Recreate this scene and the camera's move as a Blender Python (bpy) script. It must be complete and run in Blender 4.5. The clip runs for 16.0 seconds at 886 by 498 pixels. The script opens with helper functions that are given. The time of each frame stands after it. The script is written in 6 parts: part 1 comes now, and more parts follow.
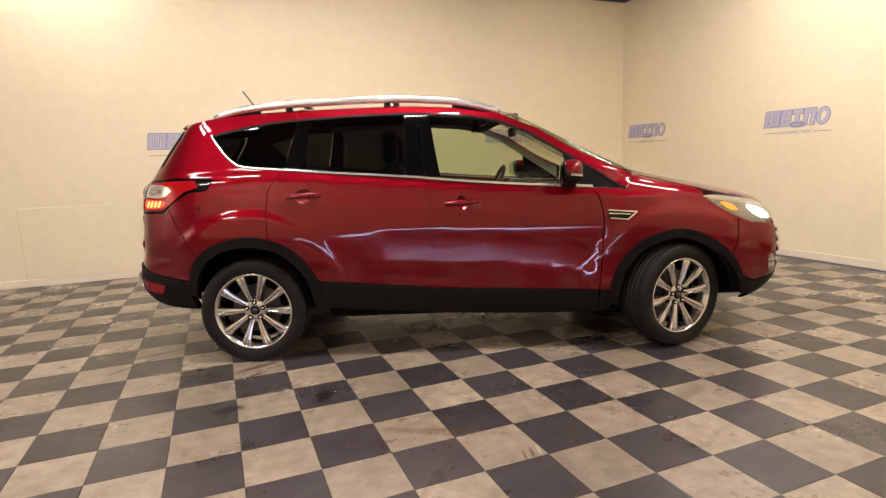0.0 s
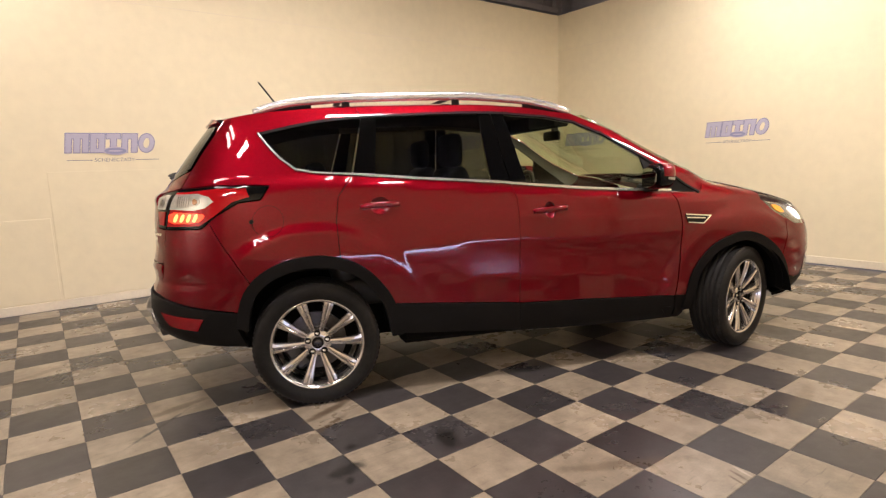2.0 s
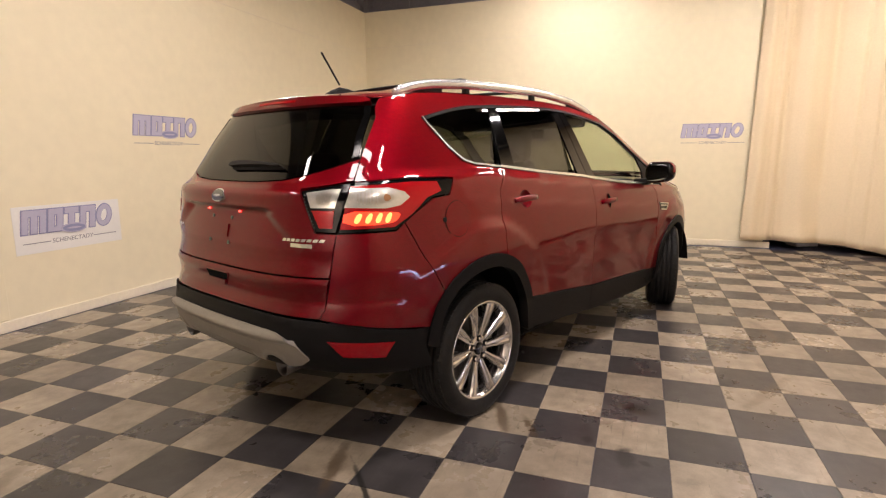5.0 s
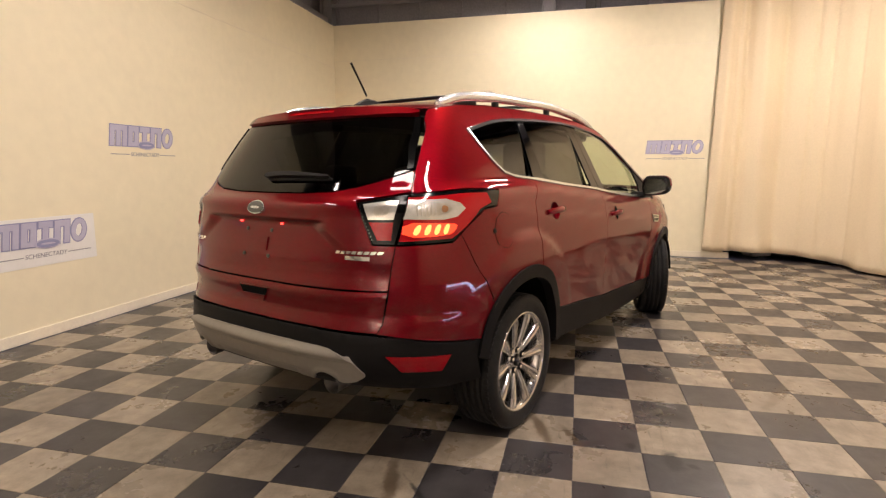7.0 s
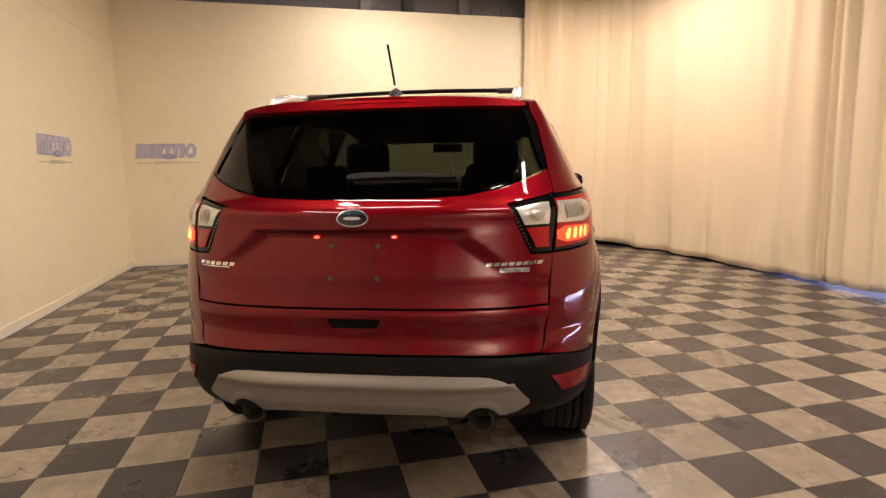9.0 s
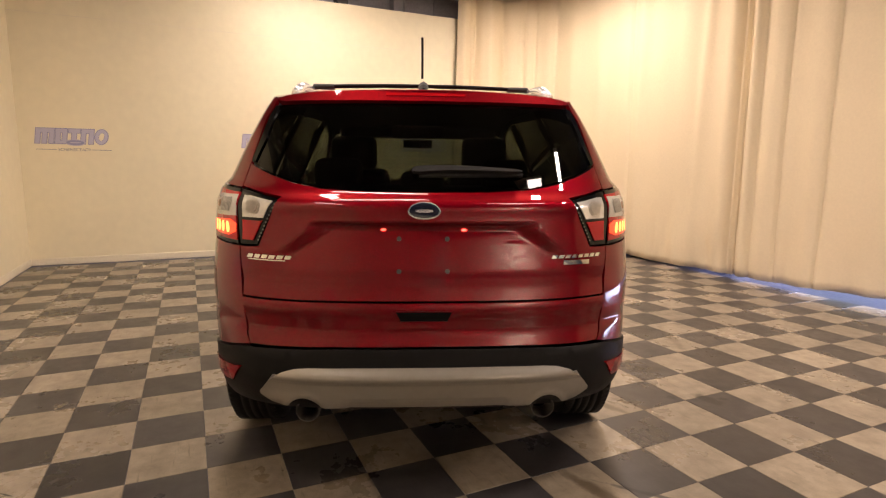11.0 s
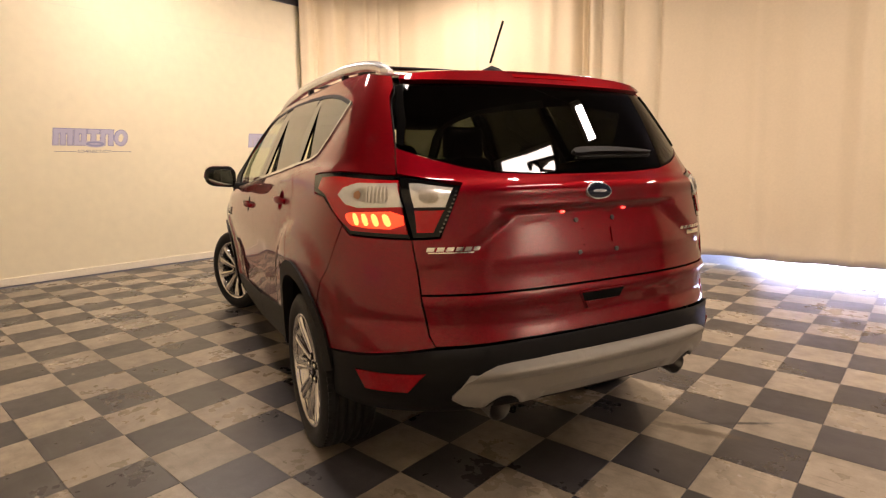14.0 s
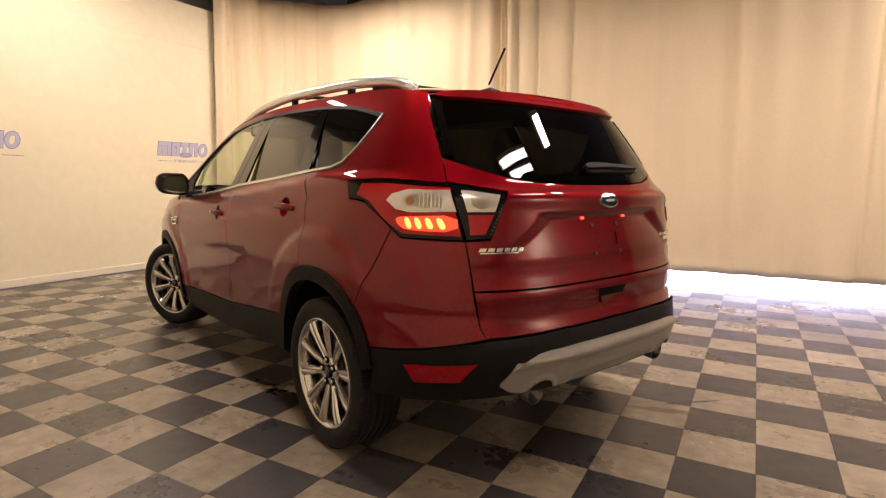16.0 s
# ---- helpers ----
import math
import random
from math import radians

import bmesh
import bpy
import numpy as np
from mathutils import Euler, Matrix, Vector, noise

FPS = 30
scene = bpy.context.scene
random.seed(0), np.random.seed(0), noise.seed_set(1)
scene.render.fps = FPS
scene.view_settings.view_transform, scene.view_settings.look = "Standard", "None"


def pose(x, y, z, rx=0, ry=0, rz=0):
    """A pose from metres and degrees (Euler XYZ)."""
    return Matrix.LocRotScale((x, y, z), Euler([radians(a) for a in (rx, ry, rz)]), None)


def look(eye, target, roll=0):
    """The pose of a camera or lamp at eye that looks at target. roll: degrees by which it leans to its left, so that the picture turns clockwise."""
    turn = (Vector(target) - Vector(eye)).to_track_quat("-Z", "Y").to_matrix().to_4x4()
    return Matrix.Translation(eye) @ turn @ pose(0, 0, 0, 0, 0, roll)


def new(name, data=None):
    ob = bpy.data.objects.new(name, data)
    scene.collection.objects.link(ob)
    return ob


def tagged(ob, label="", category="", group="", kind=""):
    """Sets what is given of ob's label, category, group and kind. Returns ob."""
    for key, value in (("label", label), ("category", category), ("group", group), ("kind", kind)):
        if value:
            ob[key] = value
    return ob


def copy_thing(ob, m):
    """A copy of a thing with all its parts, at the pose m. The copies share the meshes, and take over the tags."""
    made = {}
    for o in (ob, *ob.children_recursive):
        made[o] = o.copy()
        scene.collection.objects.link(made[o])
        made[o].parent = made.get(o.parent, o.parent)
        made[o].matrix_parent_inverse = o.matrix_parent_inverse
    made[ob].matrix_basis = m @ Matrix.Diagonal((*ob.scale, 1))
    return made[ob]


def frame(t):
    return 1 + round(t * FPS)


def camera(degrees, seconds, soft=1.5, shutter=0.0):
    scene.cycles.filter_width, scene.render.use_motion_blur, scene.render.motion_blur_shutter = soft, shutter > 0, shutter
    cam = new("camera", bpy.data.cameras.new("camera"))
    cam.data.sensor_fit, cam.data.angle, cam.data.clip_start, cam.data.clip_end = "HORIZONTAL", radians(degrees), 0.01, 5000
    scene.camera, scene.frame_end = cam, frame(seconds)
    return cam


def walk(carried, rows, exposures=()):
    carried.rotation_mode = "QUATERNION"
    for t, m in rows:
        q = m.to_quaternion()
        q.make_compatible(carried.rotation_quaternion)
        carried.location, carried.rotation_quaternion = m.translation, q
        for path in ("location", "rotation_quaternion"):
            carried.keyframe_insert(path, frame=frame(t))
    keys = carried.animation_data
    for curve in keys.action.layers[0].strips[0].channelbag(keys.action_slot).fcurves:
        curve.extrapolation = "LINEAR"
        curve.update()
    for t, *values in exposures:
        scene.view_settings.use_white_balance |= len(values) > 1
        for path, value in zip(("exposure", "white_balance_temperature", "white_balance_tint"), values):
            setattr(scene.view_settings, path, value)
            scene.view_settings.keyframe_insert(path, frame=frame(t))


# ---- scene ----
cam = camera(77.7, 16.0, soft=1.25, shutter=0.3)
PATH = [
    (0, (0.001, -0.042, 1.259), (0.744, 1.787, 0.941), -1.92),
    (0.5, (-0.136, 0.055, 1.256), (0.690, 1.850, 0.945), -2.11),
    (1, (-0.419, 0.253, 1.257), (0.518, 1.995, 0.961), -1.94),
    (1.5, (-0.661, 0.605, 1.257), (0.360, 2.298, 0.960), -2.12),
    (2, (-0.976, 0.913, 1.266), (0.194, 2.507, 0.965), -1.86),
    (2.5, (-1.321, 1.234, 1.266), (0.002, 2.704, 0.966), -1.72),
    (3, (-1.653, 1.602, 1.271), (-0.181, 2.921, 0.968), -1.56),
    (3.5, (-1.968, 1.948, 1.290), (-0.360, 3.099, 0.990), -2.15),
    (4, (-2.118, 2.337, 1.285), (-0.399, 3.310, 0.967), -2.14),
    (4.2, (-2.189, 2.480, 1.284), (-0.430, 3.376, 0.960), -1.65),
    (6.3, (-2.444, 3.253, 1.301), (-0.531, 3.751, 1.000), -0.11),
    (6.5, (-2.457, 3.272, 1.286), (-0.538, 3.757, 0.997), -0.10),
    (7, (-2.498, 3.367, 1.277), (-0.575, 3.838, 0.994), -0.07),
    (7.5, (-2.450, 3.698, 1.276), (-0.507, 4.083, 1.004), -0.30),
    (8, (-2.426, 4.072, 1.287), (-0.451, 4.234, 1.019), -0.55),
    (8.5, (-2.383, 4.530, 1.266), (-0.407, 4.363, 1.007), -0.55),
    (9, (-2.248, 4.903, 1.278), (-0.324, 4.437, 0.994), -1.01),
    (9.2, (-2.209, 5.065, 1.303), (-0.320, 4.487, 0.990), -0.59),
    (11.3, (-2.071, 5.493, 1.256), (-0.273, 4.666, 0.964), 0.56),
    (11.5, (-2.079, 5.484, 1.251), (-0.278, 4.663, 0.964), 0.46),
    (12, (-2.075, 5.505, 1.249), (-0.275, 4.682, 0.961), 0.37),
    (12.5, (-1.990, 5.666, 1.231), (-0.217, 4.797, 0.913), 0.29),
    (13, (-1.695, 5.932, 1.231), (-0.022, 4.883, 0.911), 0.13),
    (13.5, (-1.469, 6.306, 1.232), (0.028, 5.017, 0.926), -0.68),
    (14, (-1.205, 6.585, 1.220), (0.112, 5.112, 0.915), -1.12),
    (14.5, (-1.019, 6.874, 1.220), (0.138, 5.267, 0.940), -0.72),
    (15, (-0.915, 7.050, 1.217), (0.147, 5.380, 0.928), -1.04),
    (15.5, (-0.847, 7.066, 1.209), (0.166, 5.366, 0.921), -0.55),
    (16, (-0.843, 7.066, 1.194), (0.136, 5.339, 0.947), 0.29),
]
walk(cam, [(t, look(eye, target, roll)) for t, eye, target, roll in PATH],
     exposures=[(0.0, 0.27, 6060, 13), (2.0, 0.25, 6060, 13), (4.0, 0.13, 6080, 15), (7.0, 0.06, 6220, 14), (9.0, 0.05, 6600, 17), (12.5, 0.12, 6660, 17), (16.0, 0.08, 6640, 17)])

# ---------------------------------------------------------------- light
world = bpy.data.worlds.new("world")
scene.world = world
world.use_nodes = True
sky = world.node_tree.nodes.new("ShaderNodeTexSky")
sky.sky_type, sky.sun_disc = "NISHITA", False
sky.sun_elevation, sky.sun_rotation = radians(35), radians(200)
world.node_tree.nodes["Background"].inputs[1].default_value = 0.12
world.node_tree.links.new(sky.outputs[0], world.node_tree.nodes["Background"].inputs[0])


def area(name, loc, target, size, size_y, watts, colour):
    data = bpy.data.lights.new(name, "AREA")
    data.shape, data.size, data.size_y, data.energy, data.color = "RECTANGLE", size, size_y, watts, colour
    ob = new(name, data)
    ob.matrix_world = look(loc, target)
    return ob


WARM = (1.0, 0.86, 0.74)
# place, turn, length, watts and lean of the ceiling strips; the last is an unseen washer added to brighten the end wall
# (-3.5, 0.9) and (4.0, 1.1), also unseen, are placed to light the curtain
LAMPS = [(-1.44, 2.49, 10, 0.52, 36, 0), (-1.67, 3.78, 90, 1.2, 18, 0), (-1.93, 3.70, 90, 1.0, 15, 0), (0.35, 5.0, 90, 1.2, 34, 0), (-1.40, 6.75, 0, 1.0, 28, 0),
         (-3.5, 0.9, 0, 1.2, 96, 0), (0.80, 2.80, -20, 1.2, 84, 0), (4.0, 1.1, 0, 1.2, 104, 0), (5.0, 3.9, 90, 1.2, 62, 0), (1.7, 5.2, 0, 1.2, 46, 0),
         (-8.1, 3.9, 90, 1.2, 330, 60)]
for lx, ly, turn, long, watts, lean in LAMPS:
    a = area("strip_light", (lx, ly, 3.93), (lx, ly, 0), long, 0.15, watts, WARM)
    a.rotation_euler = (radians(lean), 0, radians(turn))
area("daylight", (-3.9, -7.0, 1.60), (-3.9, 0.5, 1.40), 10.8, 3.2, 7500, (0.62, 0.68, 1.0))


# ---------------------------------------------------------------- materials
def material(name, colour, rough=0.5, metal=0.0, vary=0.08, scale=6.0, bump=0.0, bump_scale=60.0, coat=0.0, coat_rough=0.03,
             rough_vary=0.0, fine=40.0, per_piece=0.0, trans=0.0, ior=1.45, emit=None, emit_strength=0.0, spec=0.5):
    m = bpy.data.materials.new(name)
    m.use_nodes = True
    nt = m.node_tree
    b = nt.nodes["Principled BSDF"]
    b.inputs["Base Color"].default_value = (*colour, 1)
    b.inputs["Roughness"].default_value = rough
    b.inputs["Metallic"].default_value = metal
    b.inputs["Coat Weight"].default_value = coat
    b.inputs["Coat Roughness"].default_value = coat_rough
    b.inputs["Transmission Weight"].default_value = trans
    b.inputs["IOR"].default_value = ior
    b.inputs["Specular IOR Level"].default_value = spec
    if emit:
        b.inputs["Emission Color"].default_value = (*emit, 1)
        b.inputs["Emission Strength"].default_value = emit_strength
    tex = nt.nodes.new("ShaderNodeTexCoord")
    if vary or rough_vary:
        n1, n2 = nt.nodes.new("ShaderNodeTexNoise"), nt.nodes.new("ShaderNodeTexNoise")
        n1.inputs["Scale"].default_value, n2.inputs["Scale"].default_value = scale, fine
        n1.inputs["Detail"].default_value = n2.inputs["Detail"].default_value = 4
        for n in (n1, n2):
            nt.links.new(tex.outputs["Object"], n.inputs["Vector"])
        add = nt.nodes.new("ShaderNodeMath")
        add.operation = "ADD"
        nt.links.new(n1.outputs["Fac"], add.inputs[0])
        nt.links.new(n2.outputs["Fac"], add.inputs[1])
        last = add.outputs[0]
        if per_piece:
            info, mul, add2 = nt.nodes.new("ShaderNodeObjectInfo"), nt.nodes.new("ShaderNodeMath"), nt.nodes.new("ShaderNodeMath")
            mul.operation, add2.operation = "MULTIPLY_ADD", "ADD"
            mul.inputs[1].default_value, mul.inputs[2].default_value = per_piece, -per_piece / 2
            nt.links.new(info.outputs["Random"], mul.inputs[0])
            nt.links.new(mul.outputs[0], add2.inputs[1])
            nt.links.new(last, add2.inputs[0])
            last = add2.outputs[0]
        ramp = nt.nodes.new("ShaderNodeMapRange")
        ramp.inputs["From Min"].default_value, ramp.inputs["From Max"].default_value = 0.6, 1.4
        ramp.inputs["To Min"].default_value, ramp.inputs["To Max"].default_value = 1 - vary, 1 + vary
        nt.links.new(last, ramp.inputs["Value"])
        mix = nt.nodes.new("ShaderNodeVectorMath")
        mix.operation = "SCALE"
        mix.inputs[0].default_value = colour
        nt.links.new(ramp.outputs[0], mix.inputs["Scale"])
        nt.links.new(mix.outputs[0], b.inputs["Base Color"])
        if rough_vary:
            r = nt.nodes.new("ShaderNodeMapRange")
            r.inputs["From Min"].default_value, r.inputs["From Max"].default_value = 0.6, 1.4
            r.inputs["To Min"].default_value, r.inputs["To Max"].default_value = rough - rough_vary, rough + rough_vary
            nt.links.new(add.outputs[0], r.inputs["Value"])
            nt.links.new(r.outputs[0], b.inputs["Roughness"])
    if bump:
        n3, bp = nt.nodes.new("ShaderNodeTexNoise"), nt.nodes.new("ShaderNodeBump")
        n3.inputs["Scale"].default_value, n3.inputs["Detail"].default_value = bump_scale, 4
        bp.inputs["Strength"].default_value, bp.inputs["Distance"].default_value = bump, 0.01
        nt.links.new(tex.outputs["Object"], n3.inputs["Vector"])
        nt.links.new(n3.outputs["Fac"], bp.inputs["Height"])
        nt.links.new(bp.outputs[0], b.inputs["Normal"])
    return m


M_WALL = material("cream_wall_paint", (0.80, 0.72, 0.52), 0.55, vary=0.05, scale=0.7, fine=9, bump=0.08, bump_scale=25)
M_BASE = material("cream_trim_paint", (0.78, 0.70, 0.54), 0.5, vary=0.08, scale=2, bump=0.1)
M_STEEL = material("grey_steel", (0.34, 0.33, 0.34), 0.55, 0.3, vary=0.15, scale=2)
M_PANEL = material("grey_insulation", (0.30, 0.29, 0.31), 0.6, vary=0.2, scale=1.5, bump=0.15, bump_scale=12)
# also darkens the unseen walls behind the curtain, standing for unlit space
M_CEIL = material("dark_ceiling_and_void", (0.09, 0.085, 0.085), 0.8, vary=0.2, scale=1)
M_BACK = material("pale_unseen_wall", (0.55, 0.50, 0.42), 0.7, vary=0.12, scale=1.5, bump=0.15, bump_scale=14)
M_CURTAIN = material("beige_canvas", (0.74, 0.620, 0.430), 0.75, vary=0.05, scale=0.8, fine=45, bump=0.10, bump_scale=220)


# scuffs and stains on the floor: place, heading, half length, half width, tint, strength
BROWN, SOOT, PALE = (0.075, 0.050, 0.028), (0.012, 0.011, 0.010), (0.36, 0.31, 0.25)
SCUFFS = [(0.14, 3.51, 20, 0.26, 0.045, BROWN, 0.8), (0.09, 3.36, 25, 0.20, 0.03, BROWN, 0.7), (-0.50, 4.08, 15, 0.30, 0.05, BROWN, 0.75),
          (-0.60, 3.90, 40, 0.30, 0.02, SOOT, 0.9), (-0.05, 2.92, 10, 0.14, 0.07, SOOT, 0.9), (0.45, 2.87, 70, 0.16, 0.08, SOOT, 0.9),
          (0.06, 3.09, 0, 0.05, 0.04, SOOT, 1.0), (-0.07, 2.84, 60, 0.05, 0.03, SOOT, 1.0), (1.16, 1.87, 75, 0.07, 0.012, BROWN, 0.9),
          (1.20, 1.88, 75, 0.07, 0.010, PALE, 0.9), (1.12, 1.86, 75, 0.06, 0.010, BROWN, 0.9), (1.24, 6.19, 0, 0.02, 0.012, PALE, 1.0),
          (3.06, 1.68, 30, 0.02, 0.012, PALE, 1.0), (1.58, 2.57, 10, 0.02, 0.012, PALE, 1.0), (0.41, 6.20, 50, 0.05, 0.006, SOOT, 1.0),
          (-1.2, 5.2, 30, 0.5, 0.06, BROWN, 0.45), (0.9, 2.2, -30, 0.5, 0.05, BROWN, 0.4), (2.1, 2.0, 10, 0.4, 0.06, BROWN, 0.4)]


def tile_material(name, colour, rough, vary, streak):
    """Vinyl tile: its own shade for each tile, grime drawn across the joints, fine mottling and faint scratches."""
    m = bpy.data.materials.new(name)
    m.use_nodes = True
    nt = m.node_tree
    b = nt.nodes["Principled BSDF"]
    node = nt.nodes.new

    def noise_at(scale, detail, stretch=(1, 1, 1), turn=0.0):
        mp, n = node("ShaderNodeMapping"), node("ShaderNodeTexNoise")
        mp.inputs["Scale"].default_value, mp.inputs["Rotation"].default_value = stretch, (0, 0, turn)
        n.inputs["Scale"].default_value, n.inputs["Detail"].default_value, n.inputs["Roughness"].default_value = scale, detail, 0.6
        nt.links.new(geo.outputs["Position"], mp.inputs["Vector"])
        nt.links.new(mp.outputs[0], n.inputs["Vector"])
        return n.outputs["Fac"]

    def spread(value, lo, hi, a, c):
        r = node("ShaderNodeMapRange")
        r.inputs["From Min"].default_value, r.inputs["From Max"].default_value = lo, hi
        r.inputs["To Min"].default_value, r.inputs["To Max"].default_value = a, c
        nt.links.new(value, r.inputs["Value"])
        return r.outputs[0]

    def math_node(op, a, c):
        n = node("ShaderNodeMath")
        n.operation = op
        for k, v in enumerate((a, c)):
            if isinstance(v, (int, float)):
                n.inputs[k].default_value = v
            else:
                nt.links.new(v, n.inputs[k])
        return n.outputs[0]

    geo, info = node("ShaderNodeNewGeometry"), node("ShaderNodeObjectInfo")
    own = math_node("FRACT", math_node("ADD", math_node("MULTIPLY", geo.outputs["Random Per Island"], 7.31), info.outputs["Random"]), 0.0)
    grime = noise_at(0.9, 5.0)
    shade = math_node("MULTIPLY", spread(own, 0, 1, 1 - vary, 1 + vary), spread(grime, 0.3, 0.7, 0.74, 1.18))
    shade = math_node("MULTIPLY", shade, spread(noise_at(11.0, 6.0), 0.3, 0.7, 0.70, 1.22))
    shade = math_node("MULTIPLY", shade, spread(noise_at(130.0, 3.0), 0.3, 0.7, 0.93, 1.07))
    marks = spread(noise_at(5.0, 5.0, (1.0, 9.0, 1.0), 0.5), 0.60, 0.72, 0.0, streak)
    shade = math_node("MULTIPLY", shade, math_node("SUBTRACT", 1.0, marks))
    mix = node("ShaderNodeVectorMath")
    mix.operation = "SCALE"
    mix.inputs[0].default_value = colour
    nt.links.new(shade, mix.inputs["Scale"])
    last, ragged = mix.outputs[0], noise_at(24.0, 6.0)
    for cx, cy, turn, long, wide, tint, strength in SCUFFS:
        mp, ln, mx = node("ShaderNodeMapping"), node("ShaderNodeVectorMath"), node("ShaderNodeMix")
        mp.vector_type = "TEXTURE"
        mp.inputs["Location"].default_value, mp.inputs["Rotation"].default_value, mp.inputs["Scale"].default_value = (cx, cy, 0), (0, 0, radians(turn)), (long, wide, 1)
        ln.operation, mx.data_type = "LENGTH", "RGBA"
        nt.links.new(geo.outputs["Position"], mp.inputs["Vector"])
        nt.links.new(mp.outputs[0], ln.inputs[0])
        near = math_node("SUBTRACT", spread(ln.outputs["Value"], 0.2, 1.1, 1.0, 0.0), math_node("MULTIPLY", ragged, 0.9))
        nt.links.new(spread(near, -0.10, 0.35, 0.0, strength), mx.inputs[0])
        nt.links.new(last, mx.inputs[6])
        mx.inputs[7].default_value = (*tint, 1)
        last = mx.outputs[2]
    nt.links.new(last, b.inputs["Base Color"])
    nt.links.new(math_node("ADD", spread(noise_at(1.9, 4.0), 0.40, 0.62, rough + 0.05, rough - 0.06), spread(noise_at(16.0, 5.0), 0.3, 0.7, -0.02, 0.05)), b.inputs["Roughness"])
    bp = node("ShaderNodeBump")
    bp.inputs["Strength"].default_value, bp.inputs["Distance"].default_value = 0.10, 0.004
    nt.links.new(noise_at(38.0, 5.0), bp.inputs["Height"])
    nt.links.new(bp.outputs[0], b.inputs["Normal"])
    return m


M_DARK = tile_material("charcoal_vinyl_tile", (0.043, 0.039, 0.040), 0.31, 0.22, -0.35)
M_LIGHT = tile_material("tan_vinyl_tile", (0.275, 0.228, 0.170), 0.30, 0.13, 0.40)
# the slab's blue stands in for daylight on the floor by the curtain
M_SLAB = material("daylight_tinted_concrete", (0.045, 0.052, 0.095), 0.35, vary=0.3, scale=3, rough_vary=0.1, bump=0.1)
M_LAMP = material("white_lamp_housing", (0.8, 0.8, 0.78), 0.4, vary=0.02)


# ---------------------------------------------------------------- mesh helpers
def mesh_of(name, bm, mat, smooth=False):
    me = bpy.data.meshes.new(name)
    bm.to_mesh(me)
    bm.free()
    if mat:
        me.materials.append(mat)
    if smooth:
        me.polygons.foreach_set("use_smooth", [True] * len(me.polygons))
    return me


def box_bm(x0, y0, z0, x1, y1, z1, bevel=0.0, bm=None, seg=1):
    b = bm or bmesh.new()
    r = bmesh.ops.create_cube(b, size=1.0, matrix=Matrix.Translation(((x0 + x1) / 2, (y0 + y1) / 2, (z0 + z1) / 2)) @ Matrix.Diagonal((x1 - x0, y1 - y0, z1 - z0, 1)))
    if bevel:
        edges = list({e for v in r["verts"] for e in v.link_edges})
        bmesh.ops.bevel(b, geom=edges, offset=bevel, segments=seg, affect="EDGES", profile=0.5)
    return b


def part(name, bm, mat, parent=None, label="", smooth=False, kind=""):
    ob = new(name, mesh_of(name, bm, mat, smooth))
    if parent:
        ob.parent = parent
    return tagged(ob, label=label, kind=kind)


def structure(name, bm, mat, label, smooth=False, category=""):
    return tagged(part(name, bm, mat, None, "", smooth), label=label, kind="structure", category=category)


# ---------------------------------------------------------------- the hall
T = 0.3048
XF, YL, XW, YS, ZT, ZC = 6.24, 7.35, -9.5, -2.2, 3.62, 5.0
XE = -3.7                                  # unseen west end of the cream partition, set by the tailgate's reflection
structure("wall_north", box_bm(XE, YL, -0.02, XF + 0.15, YL + 0.15, ZT), M_WALL, "cream painted smooth partition wall", category="wall")
structure("wall_east", box_bm(XF, 1.28, -0.02, XF + 0.15, YL, ZT), M_WALL, "cream painted smooth partition wall", category="wall")
# wall_west and wall_north_west are unseen, added pale to brighten the tailgate
structure("wall_west", box_bm(XW - 0.15, YS - 0.15, -0.02, XW, YL + 0.15, ZC), M_BACK, "unseen pale end wall, lit to brighten the tailgate's reflection", category="wall")
structure("ceiling", box_bm(XW - 0.15, YS - 0.15, ZC, XF + 3.0, YL + 1.0, ZC + 0.15), M_CEIL, "dark unlit roof deck of the hall", category="ceiling")
structure("floor", box_bm(XW - 0.15, YS - 6.5, -0.2, XF + 3.0, YL + 1.0, -0.004), M_SLAB, "grey concrete slab under the tiles, tinted blue for the daylight by the curtain", category="floor")
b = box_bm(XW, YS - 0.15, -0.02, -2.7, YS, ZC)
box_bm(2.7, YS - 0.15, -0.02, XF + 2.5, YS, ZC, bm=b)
# unseen cross wall, added to keep the daylight off the far floor strip
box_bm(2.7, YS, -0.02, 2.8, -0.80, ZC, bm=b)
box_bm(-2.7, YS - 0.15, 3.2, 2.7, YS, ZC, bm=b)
structure("wall_south", b, M_CEIL, "outer wall with a wide open vehicle doorway and an added light-blocking cross wall behind the curtain", category="wall")
structure("wall_north_west", box_bm(XW, YL, -0.02, XE, YL + 0.15, ZC), M_BACK, "unseen pale wall added beyond the partition for the tailgate's reflection", category="wall")
# added walls that close the void; their dark colour stands in for shade
structure("wall_void", box_bm(XF + 2.35, YS, -0.02, XF + 2.5, 3.2, ZC), M_CEIL, "unseen wall behind the curtain, coloured dark for the unlit space", category="wall")
structure("wall_void_side", box_bm(XF + 0.15, 3.2, -0.02, XF + 2.5, 3.35, ZC), M_CEIL, "unseen wall behind the curtain, coloured dark for the unlit space", category="wall")
# low painted plinth along the two partition walls
structure("baseboard_north", box_bm(XE, YL - 0.014, -0.002, XF - 0.014, YL, 0.085, 0.004), M_BASE, "cream painted plinth along the partition", category="baseboard")
structure("baseboard_east", box_bm(XF - 0.014, 1.2, -0.002, XF, YL - 0.014, 0.085, 0.004), M_BASE, "cream painted plinth along the partition", category="baseboard")
